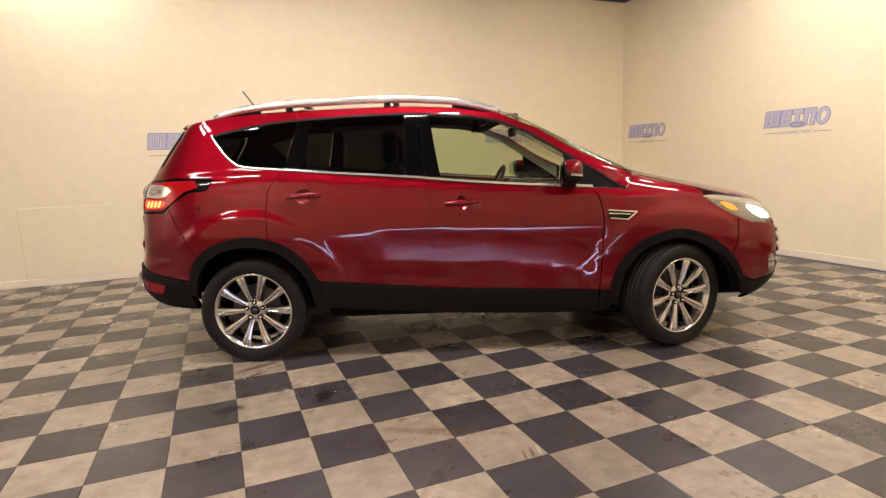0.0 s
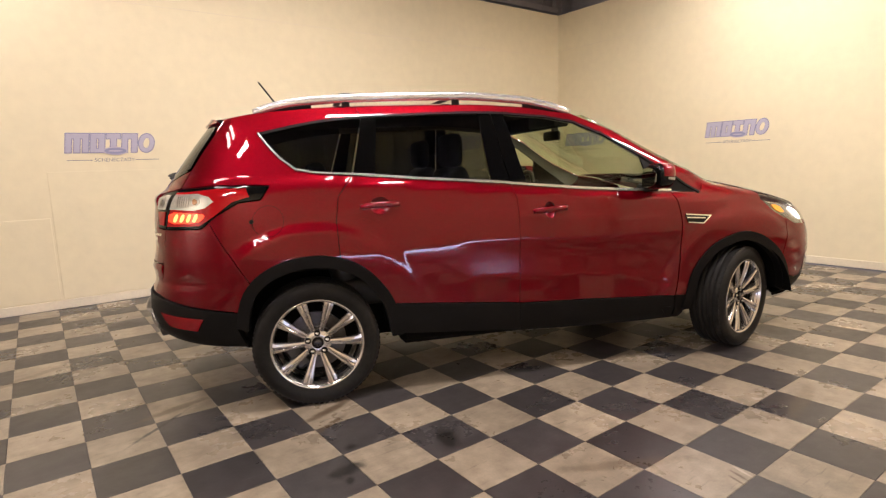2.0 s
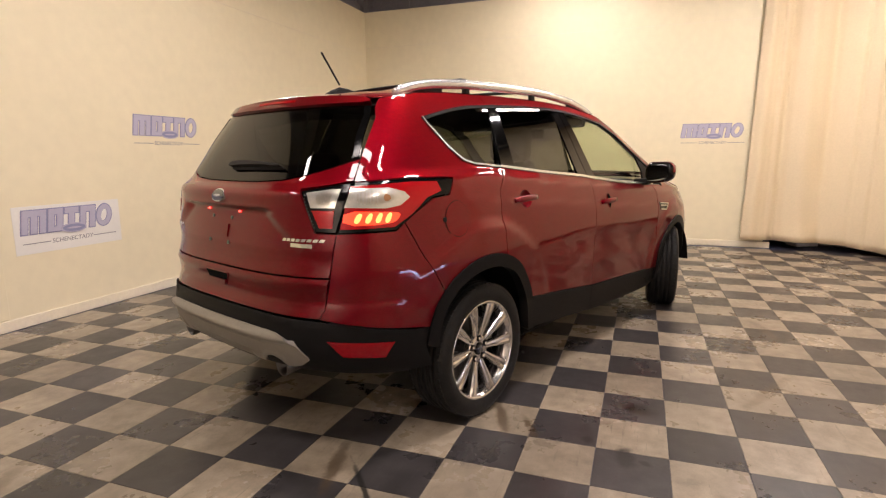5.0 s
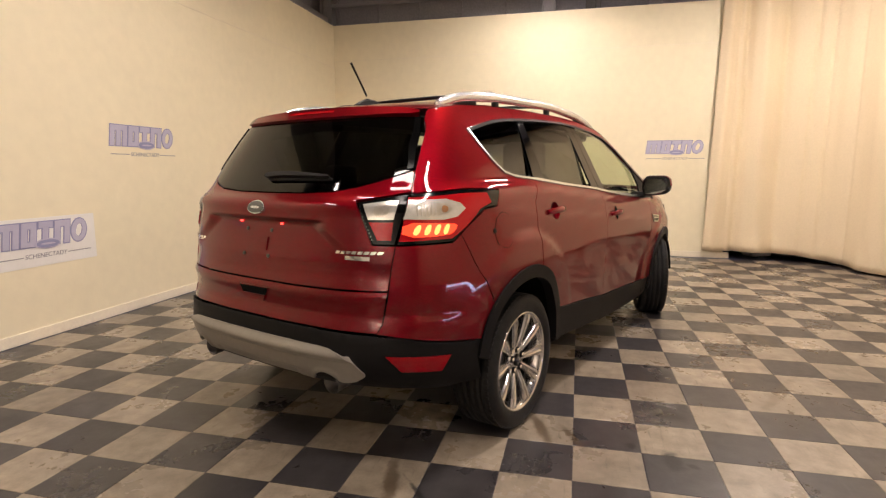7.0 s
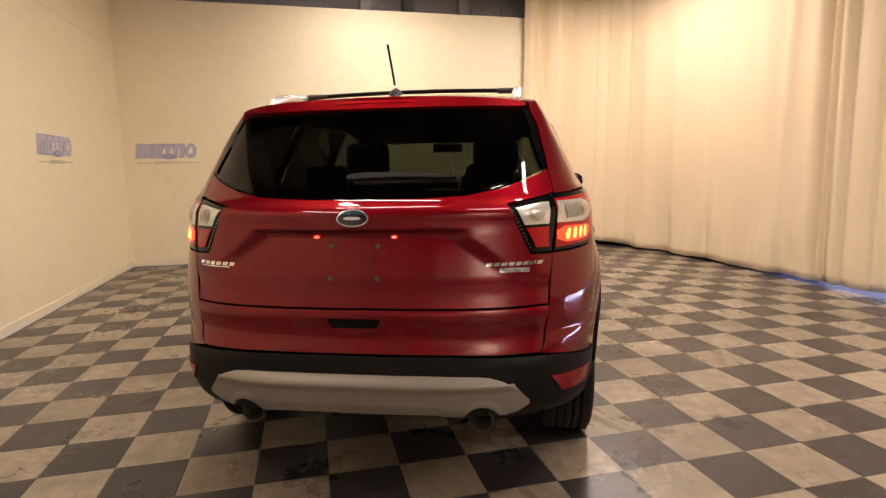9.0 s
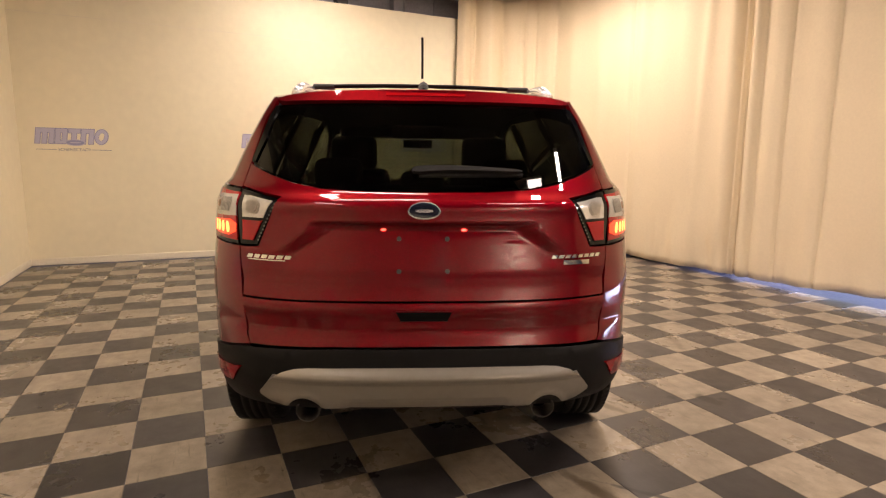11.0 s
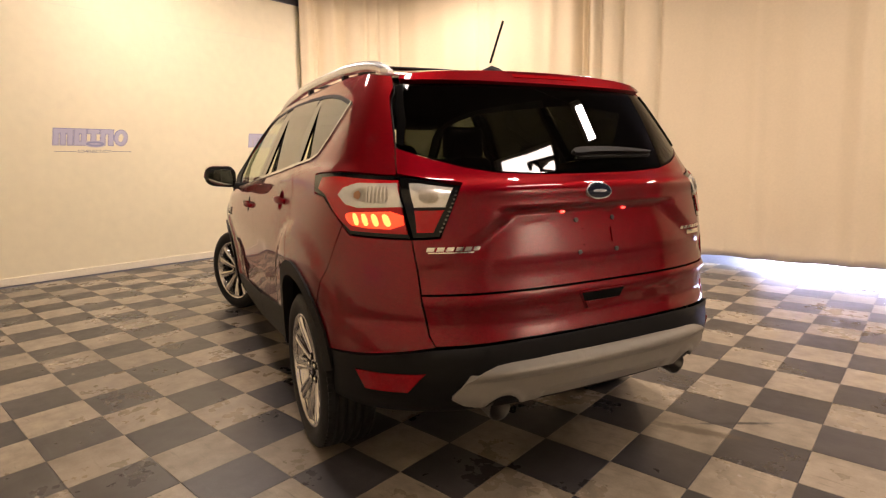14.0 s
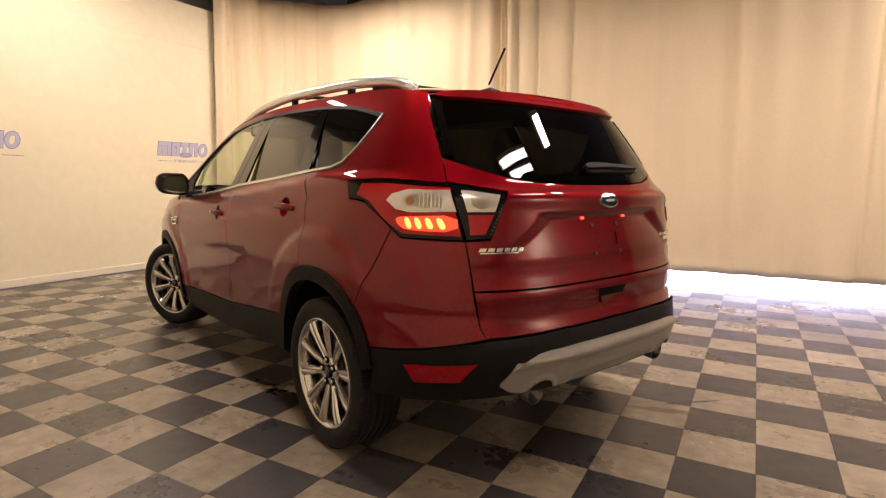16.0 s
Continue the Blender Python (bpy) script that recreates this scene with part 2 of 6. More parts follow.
# steel frame and insulated cladding above the partitions
b = bmesh.new()
for k in range(-1, 14):
    box_bm(XF + 0.45, YL - 0.62 - 0.72 * k, ZT - 0.4, XF + 0.50, YL + 0.095 - 0.72 * k, ZC, 0.006, bm=b)
structure("cladding_east", b, M_PANEL, "grey insulated metal cladding panels above the partition", category="cladding")
b = bmesh.new()
for k in range(20):
    box_bm(XE + 0.72 * k, YL + 0.45, ZT - 0.4, XE + 0.715 + 0.72 * k, YL + 0.50, ZC, 0.006, bm=b)
structure("cladding_north", b, M_PANEL, "grey insulated metal cladding panels above the partition", category="cladding")


def steel_column(x, y):
    bm = bmesh.new()
    box_bm(x - 0.09, y - 0.10, ZT - 0.5, x + 0.09, y - 0.085, ZC, bm=bm)
    box_bm(x - 0.09, y + 0.085, ZT - 0.5, x + 0.09, y + 0.10, ZC, bm=bm)
    box_bm(x - 0.008, y - 0.085, ZT - 0.5, x + 0.008, y + 0.085, ZC, bm=bm)
    return structure("steel_column", bm, M_STEEL, "grey painted steel column of the hall frame", category="column")


for cx, cy in ((XF + 0.30, YL + 0.22), (XF + 0.33, 3.9), (XF + 0.33, 2.35), (1.2, YL + 0.30)):
    steel_column(cx, cy)
for k, z in enumerate((ZT + 0.10, ZT + 0.62)):
    structure("girt_north_%d" % k, box_bm(XE, YL + 0.18, z, XF + 0.2, YL + 0.26, z + 0.09, 0.006), M_STEEL, "grey steel girt running above the partition", category="girt")
    structure("girt_east_%d" % k, box_bm(XF + 0.18, YS, z + 0.24, XF + 0.24, YL + 0.1, z + 0.30, 0.006), M_STEEL, "grey steel girt running above the partition", category="girt")

# shallow joints and repair panels on the north partition
for x0, z0, x1, z1 in ((-0.86, 0.09, 0.30, 1.32), (-2.05, 0.09, -0.88, 0.885)):
    structure("wall_patch", box_bm(x0, YL - 0.006, z0, x1, YL + 0.01, z1, 0.003), M_WALL, "cream repair panel set on the partition", category="panel")
structure("wall_joint", box_bm(XE, YL - 0.003, 2.950, XF, YL + 0.01, 2.956), M_BASE, "fine joint across the partition boards", category="joint")
structure("wall_joint", box_bm(XF - 0.003, 1.3, 3.05, XF + 0.01, YL, 3.056), M_BASE, "fine joint across the partition boards", category="joint")

# ceiling lights, the added end-wall washer among them
for lx, ly, turn, long, watts, lean in LAMPS:
    holder = tagged(new("ceiling_light"), "unseen white linear ceiling light with a glowing lens", "light", "ceiling lights")
    holder.location, holder.rotation_euler = (lx, ly, 3.945), (radians(lean), 0, radians(turn))
    part("housing", box_bm(-long / 2 - 0.04, -0.10, 0.0, long / 2 + 0.04, 0.10, 0.07, 0.012), M_LAMP, holder)
    for hx in (-0.4 * long, 0.4 * long):
        rod = part("hanger", box_bm(hx - 0.006, -0.006, 0.04, hx + 0.006, 0.006, ZC - 3.945), M_STEEL, holder)
        rod.rotation_euler = (radians(-lean), 0, 0)


# ---------------------------------------------------------------- curtain
def catmull(pts, t):
    k = min(int(t), len(pts) - 2)
    f = t - k
    p = [pts[max(0, k - 1)], pts[k], pts[k + 1], pts[min(len(pts) - 1, k + 2)]]
    return tuple(0.5 * (2 * b1 + (c1 - a1) * f + (2 * a1 - 5 * b1 + 4 * c1 - d1) * f * f + (3 * b1 - a1 - 3 * c1 + d1) * f ** 3) for a1, b1, c1, d1 in zip(*p))


TRACK = [(6.16, 1.49), (6.08, 0.75), (5.75, 0.12), (5.0, -0.18), (3.6, -0.30), (1.8, -0.39), (0.0, -0.44), (-2.0, -0.50), (-4.2, -0.50), (-6.5, -0.50)]
RUN = []
for i in range(0, 901):
    RUN.append(catmull(TRACK, i / 100))
DIST = [0.0]
for p, q in zip(RUN, RUN[1:]):
    DIST.append(DIST[-1] + math.dist(p, q))


def track_at(s):
    i = int(np.searchsorted(DIST, s))
    i = max(1, min(i, len(RUN) - 1))
    f = (s - DIST[i - 1]) / (DIST[i] - DIST[i - 1])
    p, q = Vector(RUN[i - 1]), Vector(RUN[i])
    d = (q - p).normalized()
    return p.lerp(q, f), Vector((-d.y, d.x))


S_SEAM = 4.90


def curtain(s0, s1, seed, top, hem, pleat, marks=(), flare=0.0):
    """A length of cloth from s0 to s1 along the track; pleat sets how deep and close its folds hang, marks are single deep ones."""
    r = random.Random(seed)
    folds = [(c, amp, wid, 0.0) for c, amp, wid in marks]
    s = s0 + 0.08
    while s < s1 - 0.05:
        folds.append((s, pleat * r.uniform(0.35, 1.0), r.uniform(0.07, 0.20), r.uniform(-0.12, 0.12)))
        if r.random() < 0.35:                  # a tight crease beside the soft fold
            folds.append((s + r.uniform(0.10, 0.18), -0.45 * pleat, r.uniform(0.018, 0.03), r.uniform(-0.05, 0.05)))
        s += r.uniform(0.22, 0.52)
    bm = bmesh.new()
    ns, nz = int((s1 - s0) / 0.016), 44
    rows = []
    for j in range(nz + 1):
        v = j / nz
        row = []
        for i in range(ns + 1):
            s = s0 + (s1 - s0) * i / ns
            p, n = track_at(s - flare * (1 - v) ** 1.3 * math.exp(-(s - s0) / 0.35))
            off = 0.0
            for c, amp, wid, lean in folds:
                d = (s - c - lean * (1 - v)) / wid
                if abs(d) < 3:
                    off += amp * math.exp(-d * d) * (0.70 + 0.45 * v)
            off += 0.022 * noise.noise((s * 0.8, v * 2.0, seed)) + 0.007 * noise.noise((s * 2.2, v * 3.0, seed + 7)) * (1.3 - v)
            off += 0.0045 * noise.noise((s * 8.5, v * 0.8, seed + 9))
            off += 0.070 * max(0, 0.20 - v) * 5 * noise.noise((s * 2.3, v * 2, seed + 3))
            off += 0.030 * max(0, 0.24 - v) * 4 * noise.noise((s * 7.0, v * 9, seed + 4))
            low = hem(s) + 0.014 * noise.noise((s * 1.7, 0, seed)) + 0.008 * noise.noise((s * 5.1, 0, seed))
            row.append(bm.verts.new((p.x - n.x * off, p.y - n.y * off, low + (top(s) - low) * v)))
        rows.append(row)
    for j in range(nz):
        for i in range(ns):
            bm.faces.new((rows[j][i], rows[j][i + 1], rows[j + 1][i + 1], rows[j + 1][i]))
    bmesh.ops.recalc_face_normals(bm, faces=bm.faces)
    ob = part("curtain", bm, M_CURTAIN, None, "", True)
    so = ob.modifiers.new("cloth", "SOLIDIFY")
    so.thickness = 0.004
    return tagged(ob, "long beige canvas curtain hanging in loose folds just above the floor", "curtain", "curtains round the hall")


END = DIST[-1]


def sstep_hem(t):
    t = min(1.0, max(0.0, t))
    return t * t * (3 - 2 * t)


HEM = lambda s: 0.118 - 0.090 * sstep_hem((s - 0.8) / 1.3) + 0.047 * sstep_hem((s - 5.0) / 1.5)
curtain(0.0, S_SEAM + 0.02, 1, lambda s: 4.02 - 0.05 * math.sin(s * 2.2) ** 2, HEM, 0.046, ((S_SEAM - 0.05, -0.05, 0.05), (S_SEAM - 0.20, 0.06, 0.09), (0.10, 0.06, 0.06), (0.55, 0.08, 0.16), (0.34, -0.07, 0.05), (0.80, -0.05, 0.06)), 0.09)
curtain(S_SEAM - 0.04, END, 2, lambda s: 4.1, HEM, 0.076, ((S_SEAM + 0.02, -0.10, 0.05), (S_SEAM + 0.14, 0.07, 0.07)))

# clutter on the floor behind the lifted hem
box = tagged(new("carton"), "small white carton lying on the floor behind the curtain", "box")
box.matrix_world = pose(6.62, 0.72, 0, 0, 0, 25)
part("carton_body", box_bm(-0.11, -0.16, 0.0, 0.11, 0.16, 0.07, 0.004), M_LAMP, box)
part("carton_lid", box_bm(-0.114, -0.164, 0.055, 0.114, 0.164, 0.075, 0.003), M_BASE, box)
for k, (hx, hy, r) in enumerate(((6.75, 0.25, 0.22), (6.35, -0.15, 0.16))):
    bm = bmesh.new()
    rings = []
    for i in range(61):
        a = 2 * math.pi * i / 24
        c = Vector((r * (1 + 0.10 * math.sin(i * 0.7)) * math.cos(a), r * math.sin(a), 0.014 + 0.026 * (i // 24)))
        out = Vector((math.cos(a), math.sin(a), 0))
        rings.append([bm.verts.new(c + 0.012 * (out * math.cos(q) + Vector((0, 0, math.sin(q))))) for q in (math.pi * j / 3 for j in range(6))])
    for p, q in zip(rings, rings[1:]):
        for j in range(6):
            bm.faces.new((p[j], p[(j + 1) % 6], q[(j + 1) % 6], q[j]))
    bmesh.ops.recalc_face_normals(bm, faces=bm.faces)
    hose = part("cable_coil", bm, M_PANEL, None, "", True)
    hose.location = (hx, hy, 0)
    tagged(hose, "coiled dark cable on the floor behind the curtain", "cable")
rail = bmesh.new()
prev = None
for i in range(0, 901, 10):
    x, y = RUN[i]
    ring = [rail.verts.new((x + dx, y + dy, 4.13 + dz)) for dx, dy, dz in ((0.02, 0.02, -0.02), (-0.02, -0.02, -0.02), (-0.02, -0.02, 0.02), (0.02, 0.02, 0.02))]
    if prev:
        for k in range(4):
            rail.faces.new((prev[k], prev[(k + 1) % 4], ring[(k + 1) % 4], ring[k]))
    prev = ring
structure("curtain_track", rail, M_STEEL, "grey steel curtain track under the roof", category="track")
# ---------------------------------------------------------------- car: shape of the shell
def curve(*pts):
    xs, ys = [p[0] for p in pts], [p[1] for p in pts]
    n = len(xs)
    d = [(ys[i + 1] - ys[i]) / (xs[i + 1] - xs[i]) for i in range(n - 1)]
    m = [d[0]] + [0 if d[i - 1] * d[i] <= 0 else 2 * d[i - 1] * d[i] / (d[i - 1] + d[i]) for i in range(1, n - 1)] + [d[-1]]

    def f(x):
        if x <= xs[0]:
            return ys[0] + m[0] * (x - xs[0]) * 0.0
        if x >= xs[-1]:
            return ys[-1]
        i = int(np.searchsorted(xs, x)) - 1
        h = xs[i + 1] - xs[i]
        t = (x - xs[i]) / h
        return (ys[i] * (1 + 2 * t) * (1 - t) ** 2 + h * m[i] * t * (1 - t) ** 2 + ys[i + 1] * t * t * (3 - 2 * t) + h * m[i + 1] * t * t * (t - 1))
    return f


XR, XM = 0.05, 1.10                       # where the rear and front roundings begin
REAR = curve((0.20, -0.60), (0.30, -0.72), (0.36, -0.80), (0.42, -0.878), (0.47, -0.905), (0.52, -0.915), (0.60, -0.905), (0.70, -0.885), (0.80, -0.875), (0.95, -0.865), (1.05, -0.855), (1.12, -0.838), (1.18, -0.787), *((z, -0.787 + 0.715 * (z - 1.18) + 0.105 * (z - 1.18) ** 2) for z in (1.23, 1.28, 1.33, 1.38, 1.43, 1.48, 1.53, 1.58, 1.63, 1.68)))
WIDE = curve((0.20, 0.80), (0.28, 0.86), (0.40, 0.878), (0.55, 0.886), (0.70, 0.898), (0.82, 0.905), (0.92, 0.897), (1.00, 0.885), (1.08, 0.868), (1.16, 0.848), (1.22, 0.82), (1.40, 0.735), (1.54, 0.660), (1.62, 0.60), (1.70, 0.50))
NOSE = curve((0.20, 3.35), (0.28, 3.50), (0.40, 3.60), (0.55, 3.63), (0.70, 3.60), (0.82, 3.53), (0.92, 3.43), (1.00, 3.28), (1.06, 2.96), (1.12, 2.60), (1.20, 2.415), (1.30, 2.21), (1.40, 2.03), (1.50, 1.84), (1.57, 1.70), (1.62, 1.56), (1.70, 1.35))
NR = curve((0.2, 3.2), (0.6, 3.6), (1.0, 3.6), (1.2, 4.1), (1.6, 6.0))
BOWED = curve((0.2, 0.0), (0.6, 0.03), (1.0, 0.045), (1.2, 0.055), (1.6, 0.06))


def bowed(s, z):
    """How far the tail curves forwards at the share s of its half width."""
    return BOWED(z) * s * s * (1 - s ** 12)


NF = curve((0.2, 4.6), (0.9, 5.2), (1.08, 7.0), (1.2, 14.0), (1.6, 16.0))
KR, KF = 0.95, 1.5
U1, U2 = KR * math.pi / 2, KR * math.pi / 2 + XM - XR


def reach(x):
    """The nose drawn out a little beyond the front wheel."""
    t = min(1.0, max(0.0, (x - 3.08) / 0.40))
    return x + 0.050 * t * t * (3 - 2 * t)


def shell(u, z):
    """A point of the body's outer surface: u runs from the tail's middle round the left side to the nose, z is the height."""
    s, u = (1, u) if u >= 0 else (-1, -u)
    w = WIDE(z)
    if u < U1:
        a, n, th = XR - REAR(z), NR(z), u / KR
        r = ((math.cos(th) / a) ** n + (math.sin(th) / w) ** n) ** (-1 / n) if th > 1e-9 else a
        y = r * math.sin(th)
        return Vector((XR - r * math.cos(th) + bowed(min(1.0, y / w), z), s * y, z))
    if u <= U2:
        return Vector((XR + u - U1, s * w, z))
    a, n, th = NOSE(z) - XM, NF(z), min((u - U2) / KF, math.pi / 2)
    c = max(math.cos(th), 0.0)
    r = ((math.sin(th) / a) ** n + (c / w) ** n) ** (-1 / n)
    return Vector((reach(XM + r * math.sin(th)), s * r * c, z))


def ux(x, z):
    """u on the left side from the length x."""
    w = WIDE(z)
    if x < XR:
        a, n = XR - REAR(z), NR(z)
        lo, hi = 0.0, 1.0
        for _ in range(40):
            m = (lo + hi) / 2
            if XR - a * (1 - m ** n) ** (1 / n) + bowed(m, z) < x:
                lo = m
            else:
                hi = m
        return KR * math.atan2(w * lo, a * max(0.0, 1 - lo ** n) ** (1 / n))
    if x <= XM:
        return U1 + x - XR
    a, n = NOSE(z) - XM, NF(z)
    y = w * max(1e-6, 1 - min(0.9999, (x - XM) / a) ** n) ** (1 / n)
    return U2 + KF * math.atan2(x - XM, y)


def uy(y, z):
    """u on the tail from the offset y to the left."""
    w, a, n = WIDE(z), XR - REAR(z), NR(z)
    x = a * max(1e-6, 1 - min(0.9999, abs(y) / w) ** n) ** (1 / n)
    return math.copysign(KR * math.atan2(abs(y), x), y)
# ---------------------------------------------------------------- car: paint and trim
def paint(name, base, flake):
    m = bpy.data.materials.new(name)
    m.use_nodes = True
    nt = m.node_tree
    b = nt.nodes["Principled BSDF"]
    tex, vor, ramp, mix = (nt.nodes.new(k) for k in ("ShaderNodeTexCoord", "ShaderNodeTexNoise", "ShaderNodeMapRange", "ShaderNodeMix"))
    mix.data_type = "RGBA"
    vor.inputs["Scale"].default_value, vor.inputs["Detail"].default_value = 420.0, 2.0
    ramp.inputs["From Min"].default_value, ramp.inputs["From Max"].default_value = 0.35, 0.7
    mix.inputs[6].default_value, mix.inputs[7].default_value = (*base, 1), (*flake, 1)
    nt.links.new(tex.outputs["Object"], vor.inputs["Vector"])
    nt.links.new(vor.outputs["Fac"], ramp.inputs["Value"])
    nt.links.new(ramp.outputs[0], mix.inputs[0])
    nt.links.new(mix.outputs[2], b.inputs["Base Color"])
    b.inputs["Metallic"].default_value, b.inputs["Roughness"].default_value = 0.80, 0.47
    b.inputs["Specular Tint"].default_value = (0.55, 0.03, 0.05, 1)
    b.inputs["Specular IOR Level"].default_value = 0.2
    b.inputs["Coat Weight"].default_value, b.inputs["Coat Roughness"].default_value = 1.0, 0.018
    b.inputs["Coat IOR"].default_value = 1.45
    return m


def glass(name, tint, rough=0.0):
    m = bpy.data.materials.new(name)
    m.use_nodes = True
    nt = m.node_tree
    nt.nodes.remove(nt.nodes["Principled BSDF"])
    tr, gl, fr, mix, pw, ma = (nt.nodes.new(k) for k in ("ShaderNodeBsdfTransparent", "ShaderNodeBsdfGlossy", "ShaderNodeLayerWeight", "ShaderNodeMixShader", "ShaderNodeMath", "ShaderNodeMath"))
    pw.operation, ma.operation = "POWER", "MULTIPLY_ADD"
    pw.inputs[1].default_value, ma.inputs[1].default_value, ma.inputs[2].default_value = 5.0, 0.93, 0.05
    tr.inputs[0].default_value = (*tint, 1)
    gl.inputs["Roughness"].default_value = rough
    fr.inputs["Blend"].default_value = 0.5
    nt.links.new(fr.outputs["Facing"], pw.inputs[0])
    nt.links.new(pw.outputs[0], ma.inputs[0])
    nt.links.new(ma.outputs[0], mix.inputs[0])
    nt.links.new(tr.outputs[0], mix.inputs[1])
    nt.links.new(gl.outputs[0], mix.inputs[2])
    nt.links.new(mix.outputs[0], nt.nodes["Material Output"].inputs[0])
    return m


M_RED = paint("ruby_metallic_paint", (0.108, 0.0008, 0.0050), (0.250, 0.0019, 0.0094))
M_CLAD = material("black_grained_plastic", (0.0075, 0.007, 0.007), 0.50, vary=0.15, scale=9, bump=0.08, bump_scale=500, spec=0.13)
M_GLOSSBLACK = material("gloss_black_plastic", (0.003, 0.003, 0.003), 0.10, vary=0.0, spec=0.3)
M_PILLAR = material("gloss_black_film", (0.002, 0.002, 0.002), 0.06, vary=0.0, spec=0.4)
M_BRIGHT = material("bright_moulding", (0.66, 0.65, 0.62), 0.25, 0.8, vary=0.0)
M_RUBBER = material("tyre_rubber", (0.016, 0.0155, 0.015), 0.5, vary=0.3, scale=8, bump=0.15, bump_scale=120, spec=0.14)
M_ALLOY = material("polished_alloy", (0.58, 0.565, 0.55), 0.17, 0.95, vary=0.06, scale=12)
M_POCKET = material("dark_alloy", (0.10, 0.10, 0.10), 0.35, 0.8, vary=0.15, scale=14)
M_DISC = material("brake_steel", (0.10, 0.095, 0.09), 0.42, 0.9, vary=0.2, scale=30)
M_CHROME = material("chrome", (0.80, 0.79, 0.77), 0.07, 1.0, vary=0.0)
M_SATIN = material("satin_silver", (0.74, 0.74, 0.74), 0.26, 0.8, vary=0.03)
M_TIP = material("dull_steel", (0.13, 0.125, 0.12), 0.28, 0.9, vary=0.15, scale=30)
M_SKID = material("silver_painted_plastic", (0.30, 0.282, 0.25), 0.36, 0.5, vary=0.06, scale=8)
M_INNER = material("black_underbody", (0.005, 0.005, 0.005), 0.8, vary=0.2, spec=0.08)
M_TRIM = material("charcoal_cabin_trim", (0.035, 0.034, 0.033), 0.6, vary=0.1, bump=0.06, bump_scale=300)
M_SEAT = material("charcoal_leather", (0.028, 0.027, 0.026), 0.45, vary=0.15, bump=0.1, bump_scale=180)
M_GREY = material("grey_pillar_lining", (0.38, 0.37, 0.34), 0.85, vary=0.06)
M_HEAD = material("charcoal_headliner", (0.030, 0.029, 0.028), 0.9, vary=0.06)
M_GLASS = glass("clear_side_glass", (0.70, 0.76, 0.62))
M_SCREEN = glass("clear_windscreen_glass", (0.80, 0.86, 0.72))
M_TINT = glass("tinted_privacy_glass", (0.11, 0.11, 0.092))
M_DARKTINT = glass("dark_rear_glass", (0.056, 0.062, 0.048))
M_LENS = glass("clear_lamp_lens", (0.94, 0.94, 0.92))
M_LENSRED = material("red_lamp_plastic", (0.34, 0.005, 0.008), 0.10, vary=0.03, coat=0.5, spec=0.2)
M_LENSLIT = material("lit_red_lamp", (0.5, 0.02, 0.01), 0.25, vary=0.0, emit=(1.0, 0.055, 0.014), emit_strength=1.7, coat=0.6)
M_LAMPIN = material("silver_lamp_reflector", (0.60, 0.58, 0.54), 0.20, 0.5, vary=0.10, scale=60)
M_CUP = material("grey_lamp_bowl", (0.27, 0.25, 0.22), 0.28, 0.5, vary=0.2, scale=60)
M_REFLEX = material("red_reflector", (0.20, 0.002, 0.006), 0.14, vary=0.25, scale=140, fine=300, spec=0.4)
M_AMBER = material("amber_lamp", (0.8, 0.30, 0.03), 0.2, vary=0.0, emit=(1.0, 0.4, 0.05), emit_strength=0.6)
M_AMBERDIM = material("unlit_amber_bulb", (0.30, 0.14, 0.06), 0.2, vary=0.05, scale=60, coat=0.4)
M_CHROMEDARK = material("dark_chrome", (0.20, 0.20, 0.20), 0.2, 0.9, vary=0.0)
M_BADGE = material("deep_blue_enamel", (0.008, 0.010, 0.022), 0.15, vary=0.0, coat=1.0)

from mathutils.geometry import delaunay_2d_cdt

CAR = tagged(new("car"), "dark ruby red crossover car with black cladding on checkered tiles", "car")
CAR.matrix_world = pose(0.474, 4.438, 0, 0, 0, -21.2)


def surface(u, z, disp):
    p = shell(u, z)
    e = 0.004
    n = (shell(u + e, z) - shell(u - e, z)).cross(shell(u, z + e) - shell(u, z - e))
    n.normalize()
    if n.dot(Vector((p.x - min(max(p.x, 0.3), 2.2), p.y, 0.25 * (p.z - 0.9)))) < 0:
        n = -n
    d = disp(p, u) if callable(disp) else disp
    return p + n * d, n


def surface_normal(u, z, disp, n0):
    e = 0.005
    a = surface(u + e, z, disp)[0] - surface(u - e, z, disp)[0]
    b = surface(u, z + e, disp)[0] - surface(u, z - e, disp)[0]
    n = a.cross(b).normalized()
    return n if n.dot(n0) > 0 else -n


def S(x, z):
    return (ux(x, z), z)


def R(y, z):
    return (uy(y, z), z)


def side_line(*pts):
    return [S(x, z) for x, z in pts]


def inside(poly, x, y):
    c, j = False, len(poly) - 1
    for i in range(len(poly)):
        (xi, yi), (xj, yj) = poly[i], poly[j]
        if (yi > y) != (yj > y) and x < (xj - xi) * (y - yi) / (yj - yi) + xi:
            c = not c
        j = i
    return c


def smooth_loop(loop, rounds):
    for _ in range(rounds):
        out = []
        for i, p in enumerate(loop):
            q = loop[(i + 1) % len(loop)]
            out += [(0.75 * p[0] + 0.25 * q[0], 0.75 * p[1] + 0.25 * q[1]), (0.25 * p[0] + 0.75 * q[0], 0.25 * p[1] + 0.75 * q[1])]
        loop = out
    return loop


def spread_loop(loop, k):
    cu, cz = sum(p[0] for p in loop) / len(loop), sum(p[1] for p in loop) / len(loop)
    return [(cu + (u - cu) * k, cz + (z - cz) * k) for u, z in loop]


def ellipse(cu, cz, ru, rz, n=28):
    return [(cu + ru * math.cos(2 * math.pi * k / n), cz + rz * math.sin(2 * math.pi * k / n)) for k in range(n)]


